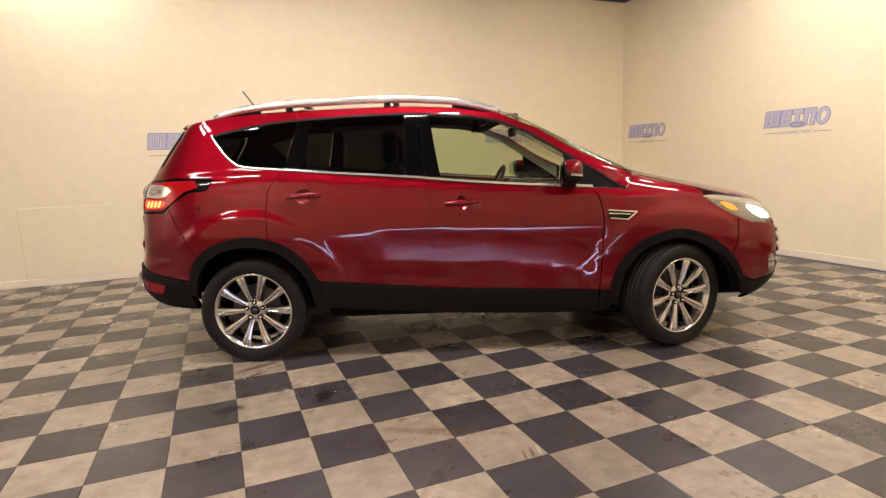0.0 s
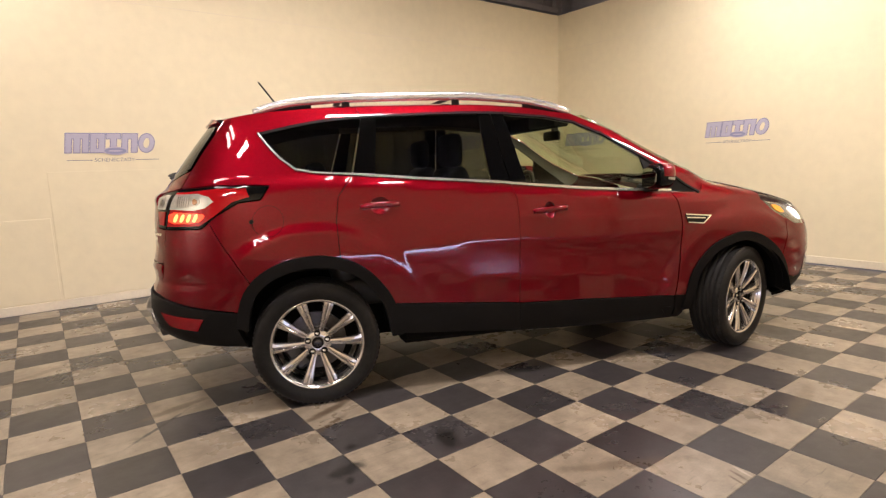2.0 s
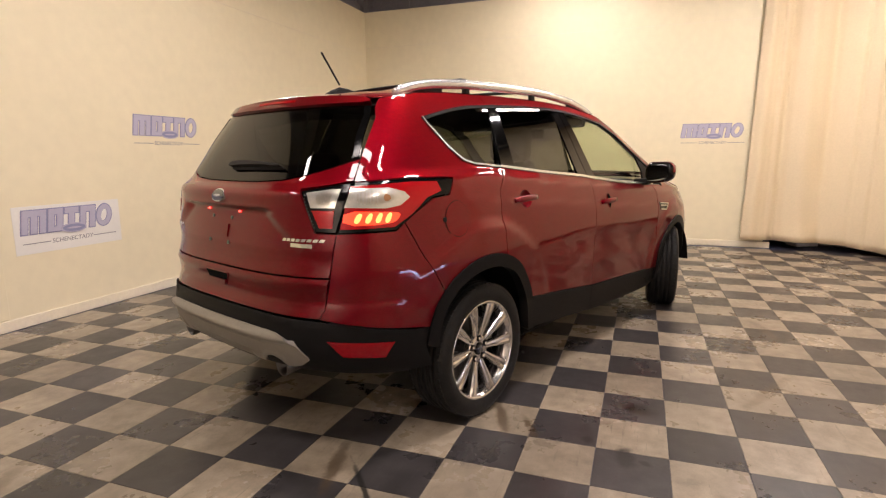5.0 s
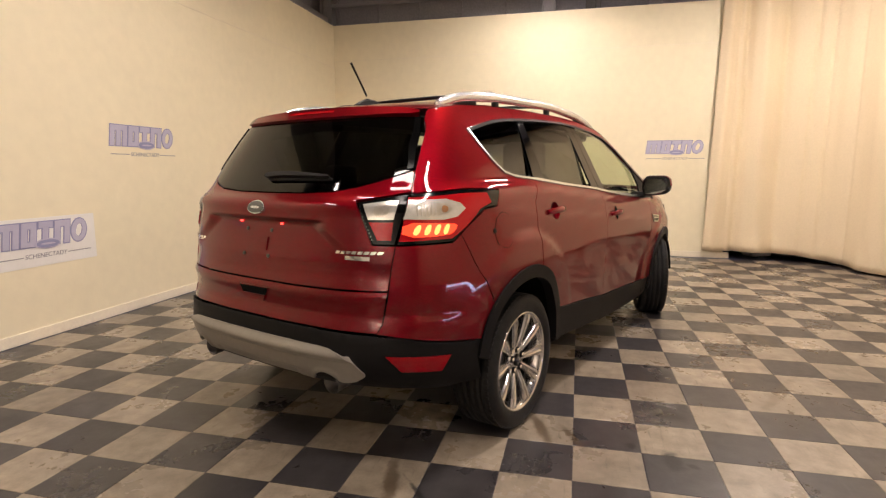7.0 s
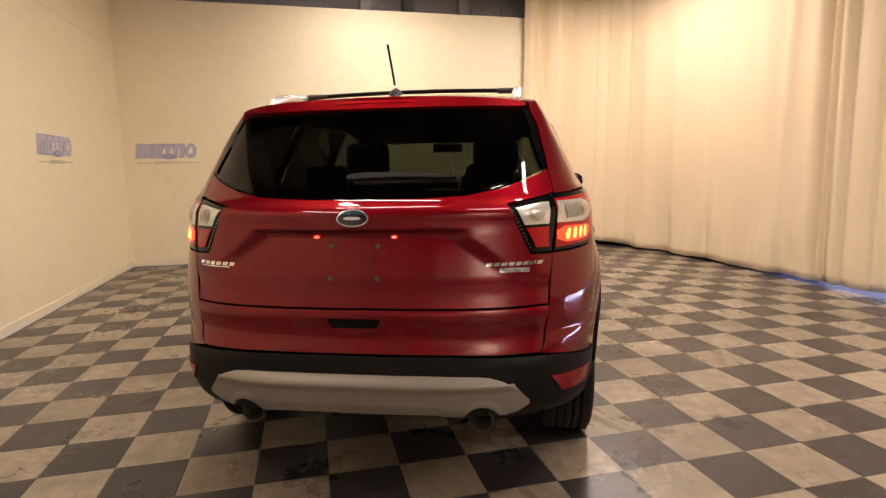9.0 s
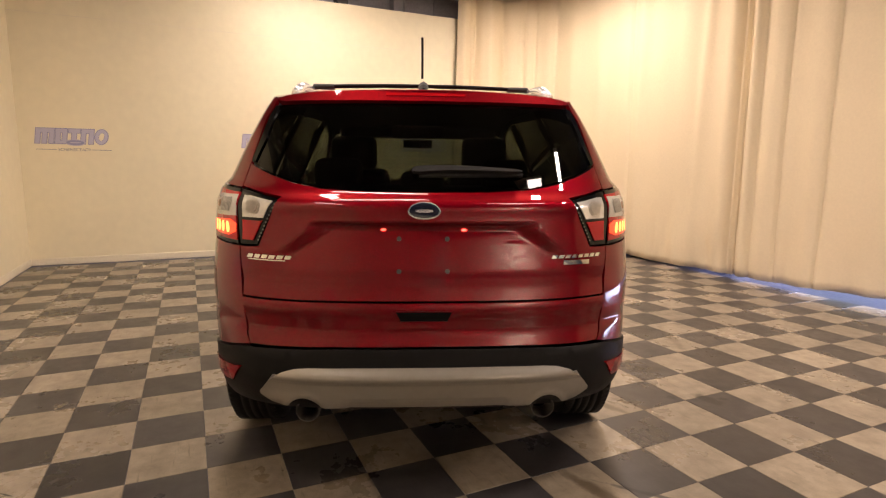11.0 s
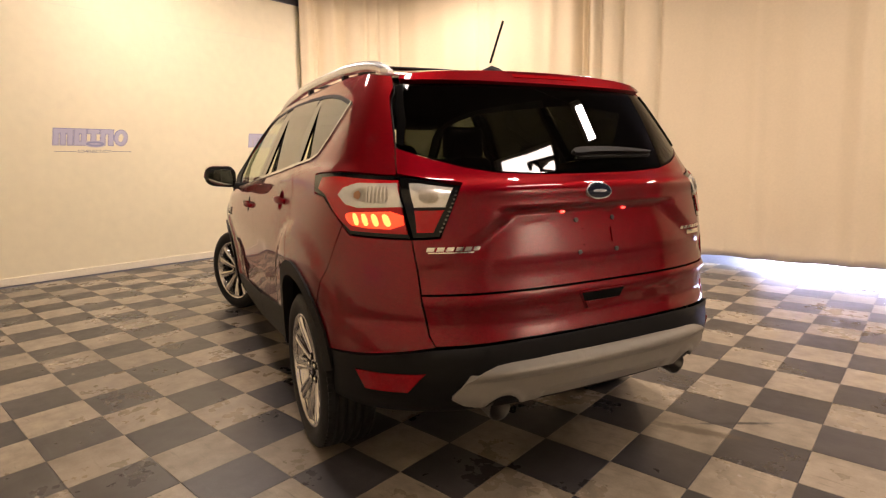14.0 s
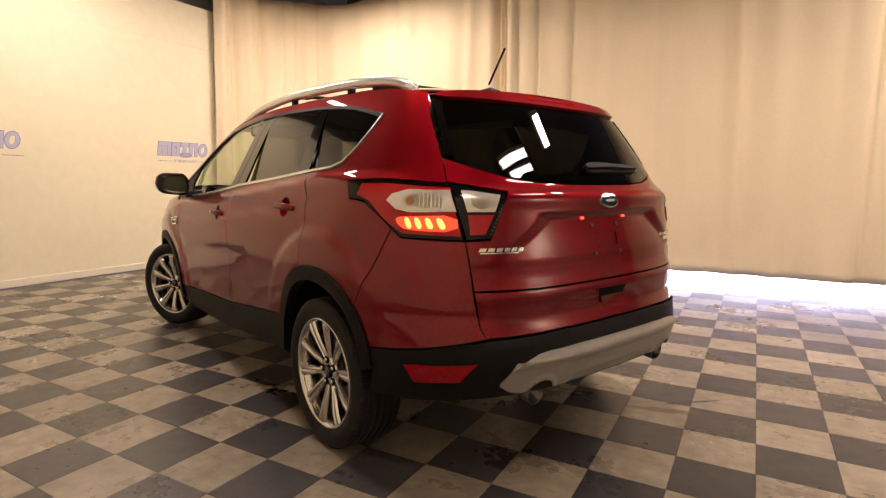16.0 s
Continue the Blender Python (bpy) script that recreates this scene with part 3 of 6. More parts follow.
def panel_data(loop, disp=0.0, gap=0.0022, flange=0.014, step=0.034, rounds=0, hole=()):
    """Vertices, faces and normals of a panel of the shell inside a closed outline of (u, z)."""
    loop = smooth_loop(loop, rounds)
    dense = []
    for i, p in enumerate(loop):
        q = loop[(i + 1) % len(loop)]
        d = math.dist(p, q)
        if d < 1e-5:
            continue
        k = max(1, math.ceil(d / (step * 0.8)))
        dense += [(p[0] + (q[0] - p[0]) * a / k, p[1] + (q[1] - p[1]) * a / k) for a in range(k)]
    area2 = sum(a[0] * b[1] - b[0] * a[1] for a, b in zip(dense, dense[1:] + dense[:1]))
    if area2 < 0:
        dense.reverse()
    n = len(dense)
    edge = []
    for i in range(n):
        (ax, ay), (bx, by), (cx, cy) = dense[i - 1], dense[i], dense[(i + 1) % n]
        tx, ty = cx - ax, cy - ay
        m = math.hypot(tx, ty) or 1
        edge.append((bx - ty / m * gap, by + tx / m * gap))
    pts = list(edge)
    us, zs = [p[0] for p in edge], [p[1] for p in edge]
    arr = np.array(edge)
    hole_wide = spread_loop(hole, 1.12) if hole else ()
    row, z = 0, min(zs) + step / 2
    while z < max(zs):
        u = min(us) + (step / 2 if row % 2 else 0.001)
        while u < max(us):
            if inside(edge, u, z) and not (hole and inside(hole_wide, u, z)) and np.hypot(arr[:, 0] - u, arr[:, 1] - z).min() > 0.45 * step:
                pts.append((u, z))
            u += step
        z += step * 0.87
        row += 1
    rings = [list(range(n))]
    if hole:
        rings.append(list(range(len(pts), len(pts) + len(hole))))
        pts += list(hole)
    v2, _, f2, _, _, _ = delaunay_2d_cdt([Vector(p) for p in pts], [], rings, 1, 1e-6)
    verts, norms, faces = [], [], [list(f) for f in f2]
    if hole:
        core = spread_loop(hole, 0.999)
        faces = [f for f in faces if not inside(core, sum(v2[k].x for k in f) / len(f), sum(v2[k].y for k in f) / len(f))]
    for p in v2:
        q, n0 = surface(p.x, p.y, disp)
        verts.append(q)
        norms.append(surface_normal(p.x, p.y, disp, n0))
    if faces:
        a, b, c = (verts[k] for k in faces[0][:3])
        if (b - a).cross(c - a).dot(norms[faces[0][0]]) < 0:
            faces = [f[::-1] for f in faces]
    if flange:
        base = len(verts)
        ring = list(range(n))
        for i in ring:
            side = (verts[(i + 1) % n] - verts[i - 1]).cross(norms[i]).normalized()
            verts += [verts[i].copy(), verts[i] - norms[i] * flange]
            norms += [side, side]
        for i in ring:
            a, b = base + 2 * i, base + 2 * ((i + 1) % n)
            faces.append([a, a + 1, b + 1, b])
    return verts, faces, norms


def mesh_from(name, pieces, mat):
    """One mesh from the data of several pieces."""
    vs, fs, ns = [], [], []
    for verts, faces, norms in pieces:
        k = len(vs)
        vs += verts
        ns += norms
        fs += [[a + k for a in f] for f in faces]
    me = bpy.data.meshes.new(name)
    me.from_pydata([tuple(v) for v in vs], [], fs)
    me.materials.append(mat)
    me.polygons.foreach_set("use_smooth", [True] * len(me.polygons))
    me.normals_split_custom_set_from_vertices([tuple(n) for n in ns])
    return me


def mirror(data):
    verts, faces, norms = data
    flip = lambda v: Vector((v.x, -v.y, v.z))
    return [flip(v) for v in verts], [f[::-1] for f in faces], [flip(n) for n in norms]


def add_mesh(name, me, parent, label=""):
    ob = new(name, me)
    ob.parent = parent
    return tagged(ob, label=label)


def pair(name, loop, mat, label="", parent=None, **k):
    """The same panel on the left and the right side of the car."""
    d = panel_data(loop, **k)
    return [add_mesh(name, mesh_from(name, [x], mat), parent[i] if parent else CAR, label) for i, x in enumerate((d, mirror(d)))]


def single(name, loop, mat, label="", parent=None, **k):
    return add_mesh(name, mesh_from(name, [panel_data(loop, **k)], mat), parent or CAR, label)


def sstep(a, b, x):
    t = min(1.0, max(0.0, (x - a) / (b - a)))
    return t * t * (3 - 2 * t)


CREASE = curve((-0.3, 1.10), (0.18, 1.065), (0.6, 1.025), (1.16, 0.975), (1.66, 0.932), (2.23, 0.895), (2.9, 0.86))
SCOOP = curve((0.4, 0.64), (0.9, 0.627), (1.2, 0.617), (1.64, 0.598), (2.0, 0.550), (2.24, 0.495))
SCOOP_TOP = curve((0.4, 0.79), (0.89, 0.780), (1.17, 0.774), (1.40, 0.754), (1.745, 0.721), (2.03, 0.676), (2.24, 0.60))


BELTZ = curve((-0.5, 1.232), (0.034, 1.243), (0.6, 1.190), (1.236, 1.134), (2.2, 1.060), (2.9, 1.0))


def lip(p):
    """The shoulder under the windows, which turns upwards just below the glass."""
    k = p.z - BELTZ(p.x)
    return 0.013 * sstep(-0.004, -0.052, k) * sstep(-0.40, -0.08, k) * sstep(-0.62, -0.42, p.x) * sstep(2.9, 2.4, p.x)


def over_lip(h):
    return lambda p, u: h + lip(p)


def flank(p, u):
    """Pressed forms of the sides: shoulder crease, scoop over the sill, haunches round the wheels."""
    x, z = p.x, p.z
    d = -0.004 * sstep(-0.008, 0.030, z - CREASE(x)) * sstep(1.20, 1.12, z) * sstep(-0.35, 0.1, x)
    low, high = SCOOP(x), SCOOP_TOP(x)
    deep = 0.049 * (high - low)
    k = (z - low) / (high - low)
    if k < 0:
        scoop = 0.5 * sstep(-0.115, -0.004, z - low)
    elif k > 1:
        scoop = -0.5 * sstep(0.075, 0.004, z - high)
    else:
        scoop = 0.5 - (0.090 * k - 0.041 * k * k) / 0.049
    d += deep * scoop * sstep(0.74, 0.92, x) * sstep(2.27, 2.13, x)
    d += lip(p)
    r = math.hypot(x, z - 0.34)
    d += 0.019 * sstep(0.665, 0.595, r) * sstep(-0.52, -0.28, x) * (0.35 + 0.65 * sstep(0.46, 0.16, x))
    r = math.hypot(x - 2.74, z - 0.33)
    d += 0.016 * sstep(0.64, 0.56, r)
    d -= 0.004 * math.exp(-((z - 0.70) / 0.022) ** 2) * sstep(-0.45, -0.55, x)
    return d


ARCH_R = [(-0.398, 0.47), (-0.385, 0.55), (-0.346, 0.659), (-0.262, 0.748), (-0.131, 0.806), (0.02, 0.822), (0.149, 0.80), (0.267, 0.742), (0.365, 0.637), (0.428, 0.523), (0.466, 0.344)]
ARCH_F = [(2.300, 0.30), (2.316, 0.395), (2.348, 0.527), (2.417, 0.636), (2.524, 0.724), (2.711, 0.778), (2.868, 0.755), (3.014, 0.680), (3.130, 0.577), (3.205, 0.44), (3.235, 0.33)]
ARCH_R = [catmull(ARCH_R, k / 4) for k in range(41)]
ARCH_F = [catmull(ARCH_F, k / 4) for k in range(41)]
REDLOW = [(0.428, 0.523), (0.819, 0.487), (1.171, 0.451), (1.651, 0.430), (2.236, 0.399), (2.316, 0.395)]
SILL = [(0.466, 0.344), (1.173, 0.282), (2.221, 0.245), (2.300, 0.243)]
BELT = [(2.195, 1.062), (2.018, 1.073), (1.555, 1.105), (1.236, 1.136), (1.140, 1.146), (1.007, 1.160), (0.601, 1.192), (0.236, 1.228), (0.034, 1.245), (-0.055, 1.265), (-0.131, 1.327), (-0.200, 1.411), (-0.234, 1.462)]
DLO_TOP = [(-0.234, 1.462), (-0.180, 1.476), (-0.056, 1.504), (0.157, 1.538), (0.320, 1.551), (0.374, 1.555), (0.666, 1.569), (0.960, 1.575), (1.181, 1.569), (1.438, 1.546), (1.620, 1.512), (1.799, 1.436), (1.971, 1.330), (2.108, 1.242), (2.245, 1.155), (2.410, 1.054)]
RAIL_TOP = [(-0.395, 1.545), (-0.194, 1.579), (0.041, 1.600), (0.406, 1.612), (0.960, 1.618), (1.330, 1.600), (1.625, 1.557), (1.879, 1.450), (2.155, 1.281), (2.385, 1.173), (2.470, 1.138)]
SHUT_R = [(0.236, 1.228), (0.204, 1.178), (0.155, 1.120), (0.137, 1.00), (0.138, 0.895), (0.145, 0.801)]
SHUT_B = [(1.140, 1.146), (1.163, 1.054), (1.168, 0.682), (1.171, 0.451)]
SHUT_F = [(2.195, 1.062), (2.232, 0.996), (2.257, 0.879), (2.258, 0.825), (2.249, 0.493), (2.236, 0.399)]
HOODLINE = [(2.470, 1.138), (2.60, 1.112), (2.90, 1.032), (3.18, 0.965), (3.38, 0.900), (3.47, 0.845)]
GATE = [(0.670, 1.280), (0.690, 1.190)]

# doors, fenders and quarters
HANDLES = ((0.372, 1.062), (1.362, 0.990))
CUP_R, CUP_F = (ellipse(ux(x, z), z, 0.054, 0.047, 36) for x, z in HANDLES)
rear_door = pair("rear_door", side_line(*SHUT_R, *ARCH_R[24:37], *REDLOW[1:3], *SHUT_B[-2::-1], *BELT[5:8]), M_RED, disp=flank, hole=CUP_R)
front_door = pair("front_door", side_line(*BELT[4::-1], *SHUT_F[1:], *REDLOW[3:1:-1], *SHUT_B[2:0:-1]), M_RED, disp=flank, hole=CUP_F)
fender = pair("fender", side_line(*SHUT_F[::-1], (2.409, 1.052), *HOODLINE[:3], (2.93, 0.978), (3.097, 0.866), (3.165, 0.835), (3.13, 0.577), *ARCH_F[31:3:-1]), M_RED, disp=flank)
QUARTER = side_line(*SHUT_R[::-1], *BELT[8:], *DLO_TOP[1:5], (0.30, 1.607), *RAIL_TOP[2::-1])
QUARTER += [R(0.603, 1.530), R(0.612, 1.497), R(0.633, 1.462), R(0.653, 1.37), *[R(y, z) for y, z in GATE], R(0.700, 1.186)]
QUARTER += side_line((-0.43, 1.197), (-0.263, 1.192), (-0.186, 1.186), (-0.232, 1.118), (-0.340, 1.108), (-0.446, 1.050), (-0.490, 1.016), (-0.435, 0.90), (-0.375, 0.805), (-0.312, 0.697), *ARCH_R[11:24])
quarter = pair("quarter_panel", QUARTER, M_RED, disp=flank)
COVER = side_line((-0.312, 0.697), (-0.375, 0.805), (-0.435, 0.90), (-0.490, 1.016), (-0.530, 0.985))
COVER += [R(0.682, 0.979), R(0.675, 0.888), R(0.667, 0.766), R(0.654, 0.666), R(0.638, 0.628)]
COVER += side_line((-0.62, 0.585), (-0.50, 0.565), *ARCH_R[4:9])
pair("bumper_cover", COVER, M_RED, "ruby bumper corner", disp=flank)
pair("roof_side", side_line(*DLO_TOP[4:], *RAIL_TOP[:2:-1], (0.30, 1.607)), M_RED, gap=0.0015)

# tail: gate in two pressings, spoiler


def gate_form(p, u):
    y, z = abs(p.y - 0.012), p.z
    m = sstep(0.060, -0.035, y - 0.36 - 1.40 * max(0, 1.045 - z))
    ledge = sstep(1.074, 1.058, z) * min(1.0, max(0.0, (z - 0.868) / 0.19))
    d = -0.029 * m * ledge
    d += 0.014 * math.exp(-((z - 1.135) / 0.030) ** 2)
    d -= 0.006 * sstep(0.912, 0.866, z) * sstep(0.802, 0.858, z)
    d += 0.010 * math.exp(-((z - 0.771) / 0.022) ** 2)
    d -= 0.006 * sstep(0.735, 0.695, z) * sstep(0.635, 0.690, z)
    return d


GLASSLOW = [R(y, z) for y, z in ((0.670, 1.280), (0.580, 1.239), (0.484, 1.209), (0.376, 1.189), (0.22, 1.180), (0.0, 1.178), (-0.22, 1.180), (-0.376, 1.189), (-0.484, 1.209), (-0.580, 1.239), (-0.670, 1.280))]
LEFT = [R(y, z) for y, z in ((0.690, 1.190), (0.655, 1.181), (0.517, 1.152), (0.604, 0.983), (0.682, 0.979), (0.675, 0.888), (0.668, 0.80))]
RIGHT = [(-u, z) for u, z in LEFT[::-1]]
gate = single("tailgate", GLASSLOW[::-1] + LEFT + RIGHT, M_RED, "ruby tailgate with a pressed plate recess", disp=gate_form, step=0.015)
LEFT = [R(y, z) for y, z in ((0.668, 0.797), (0.654, 0.666), (0.640, 0.630), (0.33, 0.640), (0.0, 0.641))]
single("tailgate_lower", LEFT + [(-u, z) for u, z in LEFT[-2::-1]], M_RED, "lower pressing of the tailgate", gate, disp=gate_form, step=0.024)
LEFT = [R(y, z) for y, z in ((0.592, 1.512), (0.580, 1.536), (0.45, 1.552), (0.2, 1.562), (0.0, 1.564))]
SPOILER = LEFT + [(-u, z) for u, z in LEFT[-2::-1]] + [R(y, 1.512) for y in (-0.4, -0.2, 0.0, 0.2, 0.4)]
single("roof_spoiler", SPOILER, M_RED, "ruby roof spoiler over the rear window", disp=lambda p, u: 0.014, flange=0.035, step=0.025, rounds=1)

single("brake_light", [R(0.155, 1.5335), R(0.155, 1.5445), R(0.0, 1.5465), R(-0.155, 1.5445), R(-0.155, 1.5335), R(0.0, 1.5350)], M_LENSRED, "dark red high brake light strip", disp=lambda p, u: 0.0165, flange=0.006, step=0.03, gap=0)

# roof skin


def roof_data(stations, rows=26, drop=0.0, power=2.3):
    verts, norms, faces = [], [], []
    grid = []
    for x, zl, bow, crown in stations:
        y = shell(ux(x, zl), zl).y
        grid.append([Vector((reach(x) + bow * (1 - abs(t) ** 2.4), y * t, zl - drop + crown * (1 - abs(t) ** power))) for t in (2 * k / rows - 1 for k in range(rows + 1))])
    h, w = len(grid), rows + 1
    for i in range(h):
        for j in range(w):
            a = grid[min(i + 1, h - 1)][j] - grid[max(i - 1, 0)][j]
            b = grid[i][min(j + 1, w - 1)] - grid[i][max(j - 1, 0)]
            n = a.cross(b).normalized()
            verts.append(grid[i][j])
            norms.append(n if n.z > 0 else -n)
    for i in range(h - 1):
        for j in range(w - 1):
            faces.append([i * w + j, (i + 1) * w + j, (i + 1) * w + j + 1, i * w + j + 1])
    return verts, faces, norms


ROOFZ = curve(*RAIL_TOP)
BOW = curve((-0.40, -0.125), (-0.1, -0.05), (0.3, 0.0), (1.1, 0.0), (1.66, 0.14))
CROWN = curve((-0.40, 0.020), (0.0, 0.036), (0.3, 0.044), (1.0, 0.046), (1.66, 0.036))
ROOF = [(x, ROOFZ(x), BOW(x), CROWN(x)) for x in (-0.395 + 2.055 * k / 40 for k in range(41))]
add_mesh("roof", mesh_from("roof", [roof_data(ROOF)], M_RED), CAR)
add_mesh("headliner", mesh_from("headliner", [roof_data(ROOF, drop=0.035)], M_HEAD), CAR, "dark cloth headliner")

# bonnet, nose, windscreen
BON = curve(*HOODLINE)
HOOD = [(x, BON(x), 0.05 * sstep(3.0, 3.47, x) + 0.17 * sstep(2.9, 2.47, x), 0.012 + 0.043 * sstep(2.5, 3.0, x)) for x in (2.47 + 1.0 * k / 30 for k in range(31))]
add_mesh("bonnet", mesh_from("bonnet", [roof_data(HOOD, power=4.0)], M_RED), CAR)
UM = U2 + KF * math.pi / 2 - 0.001
pillar = side_line((1.66, 1.548), (1.879, 1.450), (2.155, 1.281), (2.385, 1.173), (2.470, 1.140))
half = panel_data(pillar + [(UM, 1.115), (UM, 1.595)], gap=0.001, flange=0)
add_mesh("windscreen", mesh_from("windscreen", [half, mirror(half)], M_SCREEN), CAR, "clear laminated windscreen")
half = panel_data(side_line((3.13, 0.577), (3.165, 0.835), (3.26, 0.79), (3.44, 0.77)) + [(UM - 0.42, 0.80), (UM - 0.42, 0.52), (UM - 0.30, 0.42), S(3.30, 0.40), S(3.205, 0.44)], disp=flank, gap=0.0008)
nose, _ = (add_mesh("front_bumper", mesh_from("front_bumper", [h], M_RED), CAR) for h in (half, mirror(half)))
half = panel_data([(UM - 0.42, 0.80), (UM - 0.42, 0.52), (UM - 0.30, 0.42), (UM, 0.42), (UM, 0.84), (UM - 0.3, 0.84)], disp=-0.02, gap=0, flange=0)
add_mesh("grille", mesh_from("grille", [half, mirror(half)], M_GLOSSBLACK), nose, "gloss black front grille")
for z in (0.58, 0.65, 0.72):
    half = panel_data([(UM - 0.40, z - 0.012), (UM, z - 0.012), (UM, z + 0.012), (UM - 0.40, z + 0.012)], disp=0.0, gap=0)
    add_mesh("grille_bar", mesh_from("grille_bar", [half, mirror(half)], M_CHROME), nose, "chrome grille bar")
half = panel_data([S(3.235, 0.33), S(3.205, 0.44), S(3.30, 0.40), (UM - 0.30, 0.42), (UM, 0.42), (UM, 0.235), S(3.30, 0.225)], disp=0.004)
add_mesh("front_valance", mesh_from("front_valance", [half, mirror(half)], M_CLAD), nose, "black lower bumper")
HEADLAMP = side_line((2.93, 0.972), (3.16, 0.940), (3.36, 0.893), (3.45, 0.845), (3.44, 0.772), (3.24, 0.793), (3.105, 0.872))
M_HEADIN = material("grey_headlamp_bowl", (0.34, 0.33, 0.31), 0.18, 0.7, vary=0.1, scale=40)
head = pair("headlamp", HEADLAMP, M_HEADIN, "clear headlamp with an amber side marker", disp=-0.02, gap=0.002, flange=0)
pair("lens", HEADLAMP, M_LENS, parent=head, disp=0.002, gap=0.002, flange=0.012)
M_DAYLAMP = material("glowing_day_lamp", (0.8, 0.8, 0.8), 0.3, vary=0.0, emit=(1.0, 0.96, 0.88), emit_strength=3.0)
pair("day_lamp", side_line((3.22, 0.925), (3.36, 0.885), (3.43, 0.84), (3.43, 0.80), (3.30, 0.825)), M_DAYLAMP, "glowing white lamp", parent=head, disp=-0.015, flange=0, rounds=1)
pair("side_marker", side_line((3.03, 0.945), (3.15, 0.925), (3.20, 0.87), (3.12, 0.88)), M_AMBER, "amber marker", parent=head, disp=-0.014, flange=0, rounds=1)
pair("fog_bezel", side_line((3.38, 0.56), (3.44, 0.575), (3.46, 0.44), (3.40, 0.43)), M_CHROME, "chrome fog lamp bezel", disp=0.006, rounds=1)

# black cladding


def arch_loop(arch, cx, cz, width):
    inner = []
    for x, z in arch:
        d = math.hypot(x - cx, z - cz)
        inner.append((cx + (x - cx) * (d - width) / d, cz + (z - cz) * (d - width) / d))
    return side_line(*arch, *inner[::-1])


pair("wheel_arch_trim", arch_loop(ARCH_R, 0.0, 0.335, 0.058), M_CLAD, "black plastic wheel arch trim", disp=lambda p, u: flank(p, u) + 0.010, flange=0.05, gap=-0.002, step=0.03)
pair("wheel_arch_trim", arch_loop(ARCH_F, 2.745, 0.335, 0.055), M_CLAD, "black plastic wheel arch trim", disp=lambda p, u: flank(p, u) + 0.010, flange=0.05, gap=-0.002, step=0.03)
pair("door_cladding", side_line(*REDLOW[:3], SILL[1], SILL[0]), M_CLAD, "black door cladding", parent=rear_door, disp=0.010, flange=0.02)
pair("door_cladding", side_line(*REDLOW[2:5], (2.225, 0.247), SILL[1]), M_CLAD, "black door cladding", parent=front_door, disp=0.010, flange=0.02)
pair("sill_end", side_line((2.238, 0.399), (2.316, 0.395), (2.302, 0.244), (2.227, 0.246)), M_CLAD, "black sill end piece", disp=0.008, flange=0.02)


def bumper_form(p, u):
    return 0.008 + 0.006 * sstep(0.590, 0.612, p.z) - 0.008 * sstep(0.617, 0.632, p.z) - 0.012 * sstep(0.36, 0.30, p.z)


LEFT = side_line((-0.352, 0.36), (-0.398, 0.47), (-0.387, 0.548), (-0.50, 0.562), (-0.62, 0.582)) + [R(y, z) for y, z in ((0.640, 0.624), (0.33, 0.636), (0.0, 0.637))]
LOW = [R(y, z) for y, z in ((0.0, 0.412), (0.40, 0.410), (0.60, 0.400), (0.72, 0.385))] + side_line((-0.56, 0.372))
bumper = single("rear_bumper", LEFT + [(-u, z) for u, z in LEFT[-2::-1]] + [(-u, z) for u, z in LOW[::-1]] + LOW[1:], M_CLAD, "black grained rear bumper", disp=bumper_form, flange=0.05)
ARCHED = [(0.430 + 0.064 * math.cos(a), 0.400 + 0.064 * math.sin(a)) for a in (math.pi * (0.09 + 0.82 * k / 12) for k in range(13))]
LEFT = [R(y, z) for y, z in ((0.0, 0.576), (0.25, 0.576), (0.41, 0.572), (0.46, 0.567), (0.505, 0.553), (0.562, 0.514), (0.598, 0.470), (0.596, 0.456), (0.555, 0.430), (0.515, 0.419), *ARCHED[1:-1], (0.345, 0.418), (0.30, 0.420), (0.0, 0.420))]


def skid_form(p, u):
    """A ridge along the top, a stepped panel at the foot and raised rims over the exhaust tips."""
    y, z = abs(p.y), p.z
    d = 0.014 + 0.017 * sstep(0.512, 0.534, z) - 0.016 * sstep(0.537, 0.578, z)
    d -= 0.005 * sstep(0.458, 0.450, z) * sstep(0.30, 0.27, y)
    return d + 0.008 * math.exp(-((math.hypot(y - 0.430, z - 0.400) - 0.070) / 0.012) ** 2)


single("skid_plate", LEFT + [(-u, z) for u, z in LEFT[-2:0:-1]], M_SKID, "silver painted skid plate across the rear bumper", bumper, step=0.012, flange=0.02, rounds=0, disp=skid_form)
pair("bumper_reflector", [S(-0.555, 0.522), R(0.668, 0.545), R(0.712, 0.474), S(-0.59, 0.456)], M_REFLEX, "red bumper reflector", parent=(bumper, bumper), disp=0.013, flange=0.01)

# tail lamps
LAMP = [R(0.695, 1.184)] + side_line((-0.43, 1.194), (-0.263, 1.189), (-0.190, 1.183), (-0.235, 1.121), (-0.340, 1.111), (-0.446, 1.053), (-0.530, 0.988)) + [R(0.686, 0.982)]
LAMPG = [R(0.686, 1.180), R(0.655, 1.178), R(0.520, 1.150), R(0.605, 0.986), R(0.679, 0.983)]

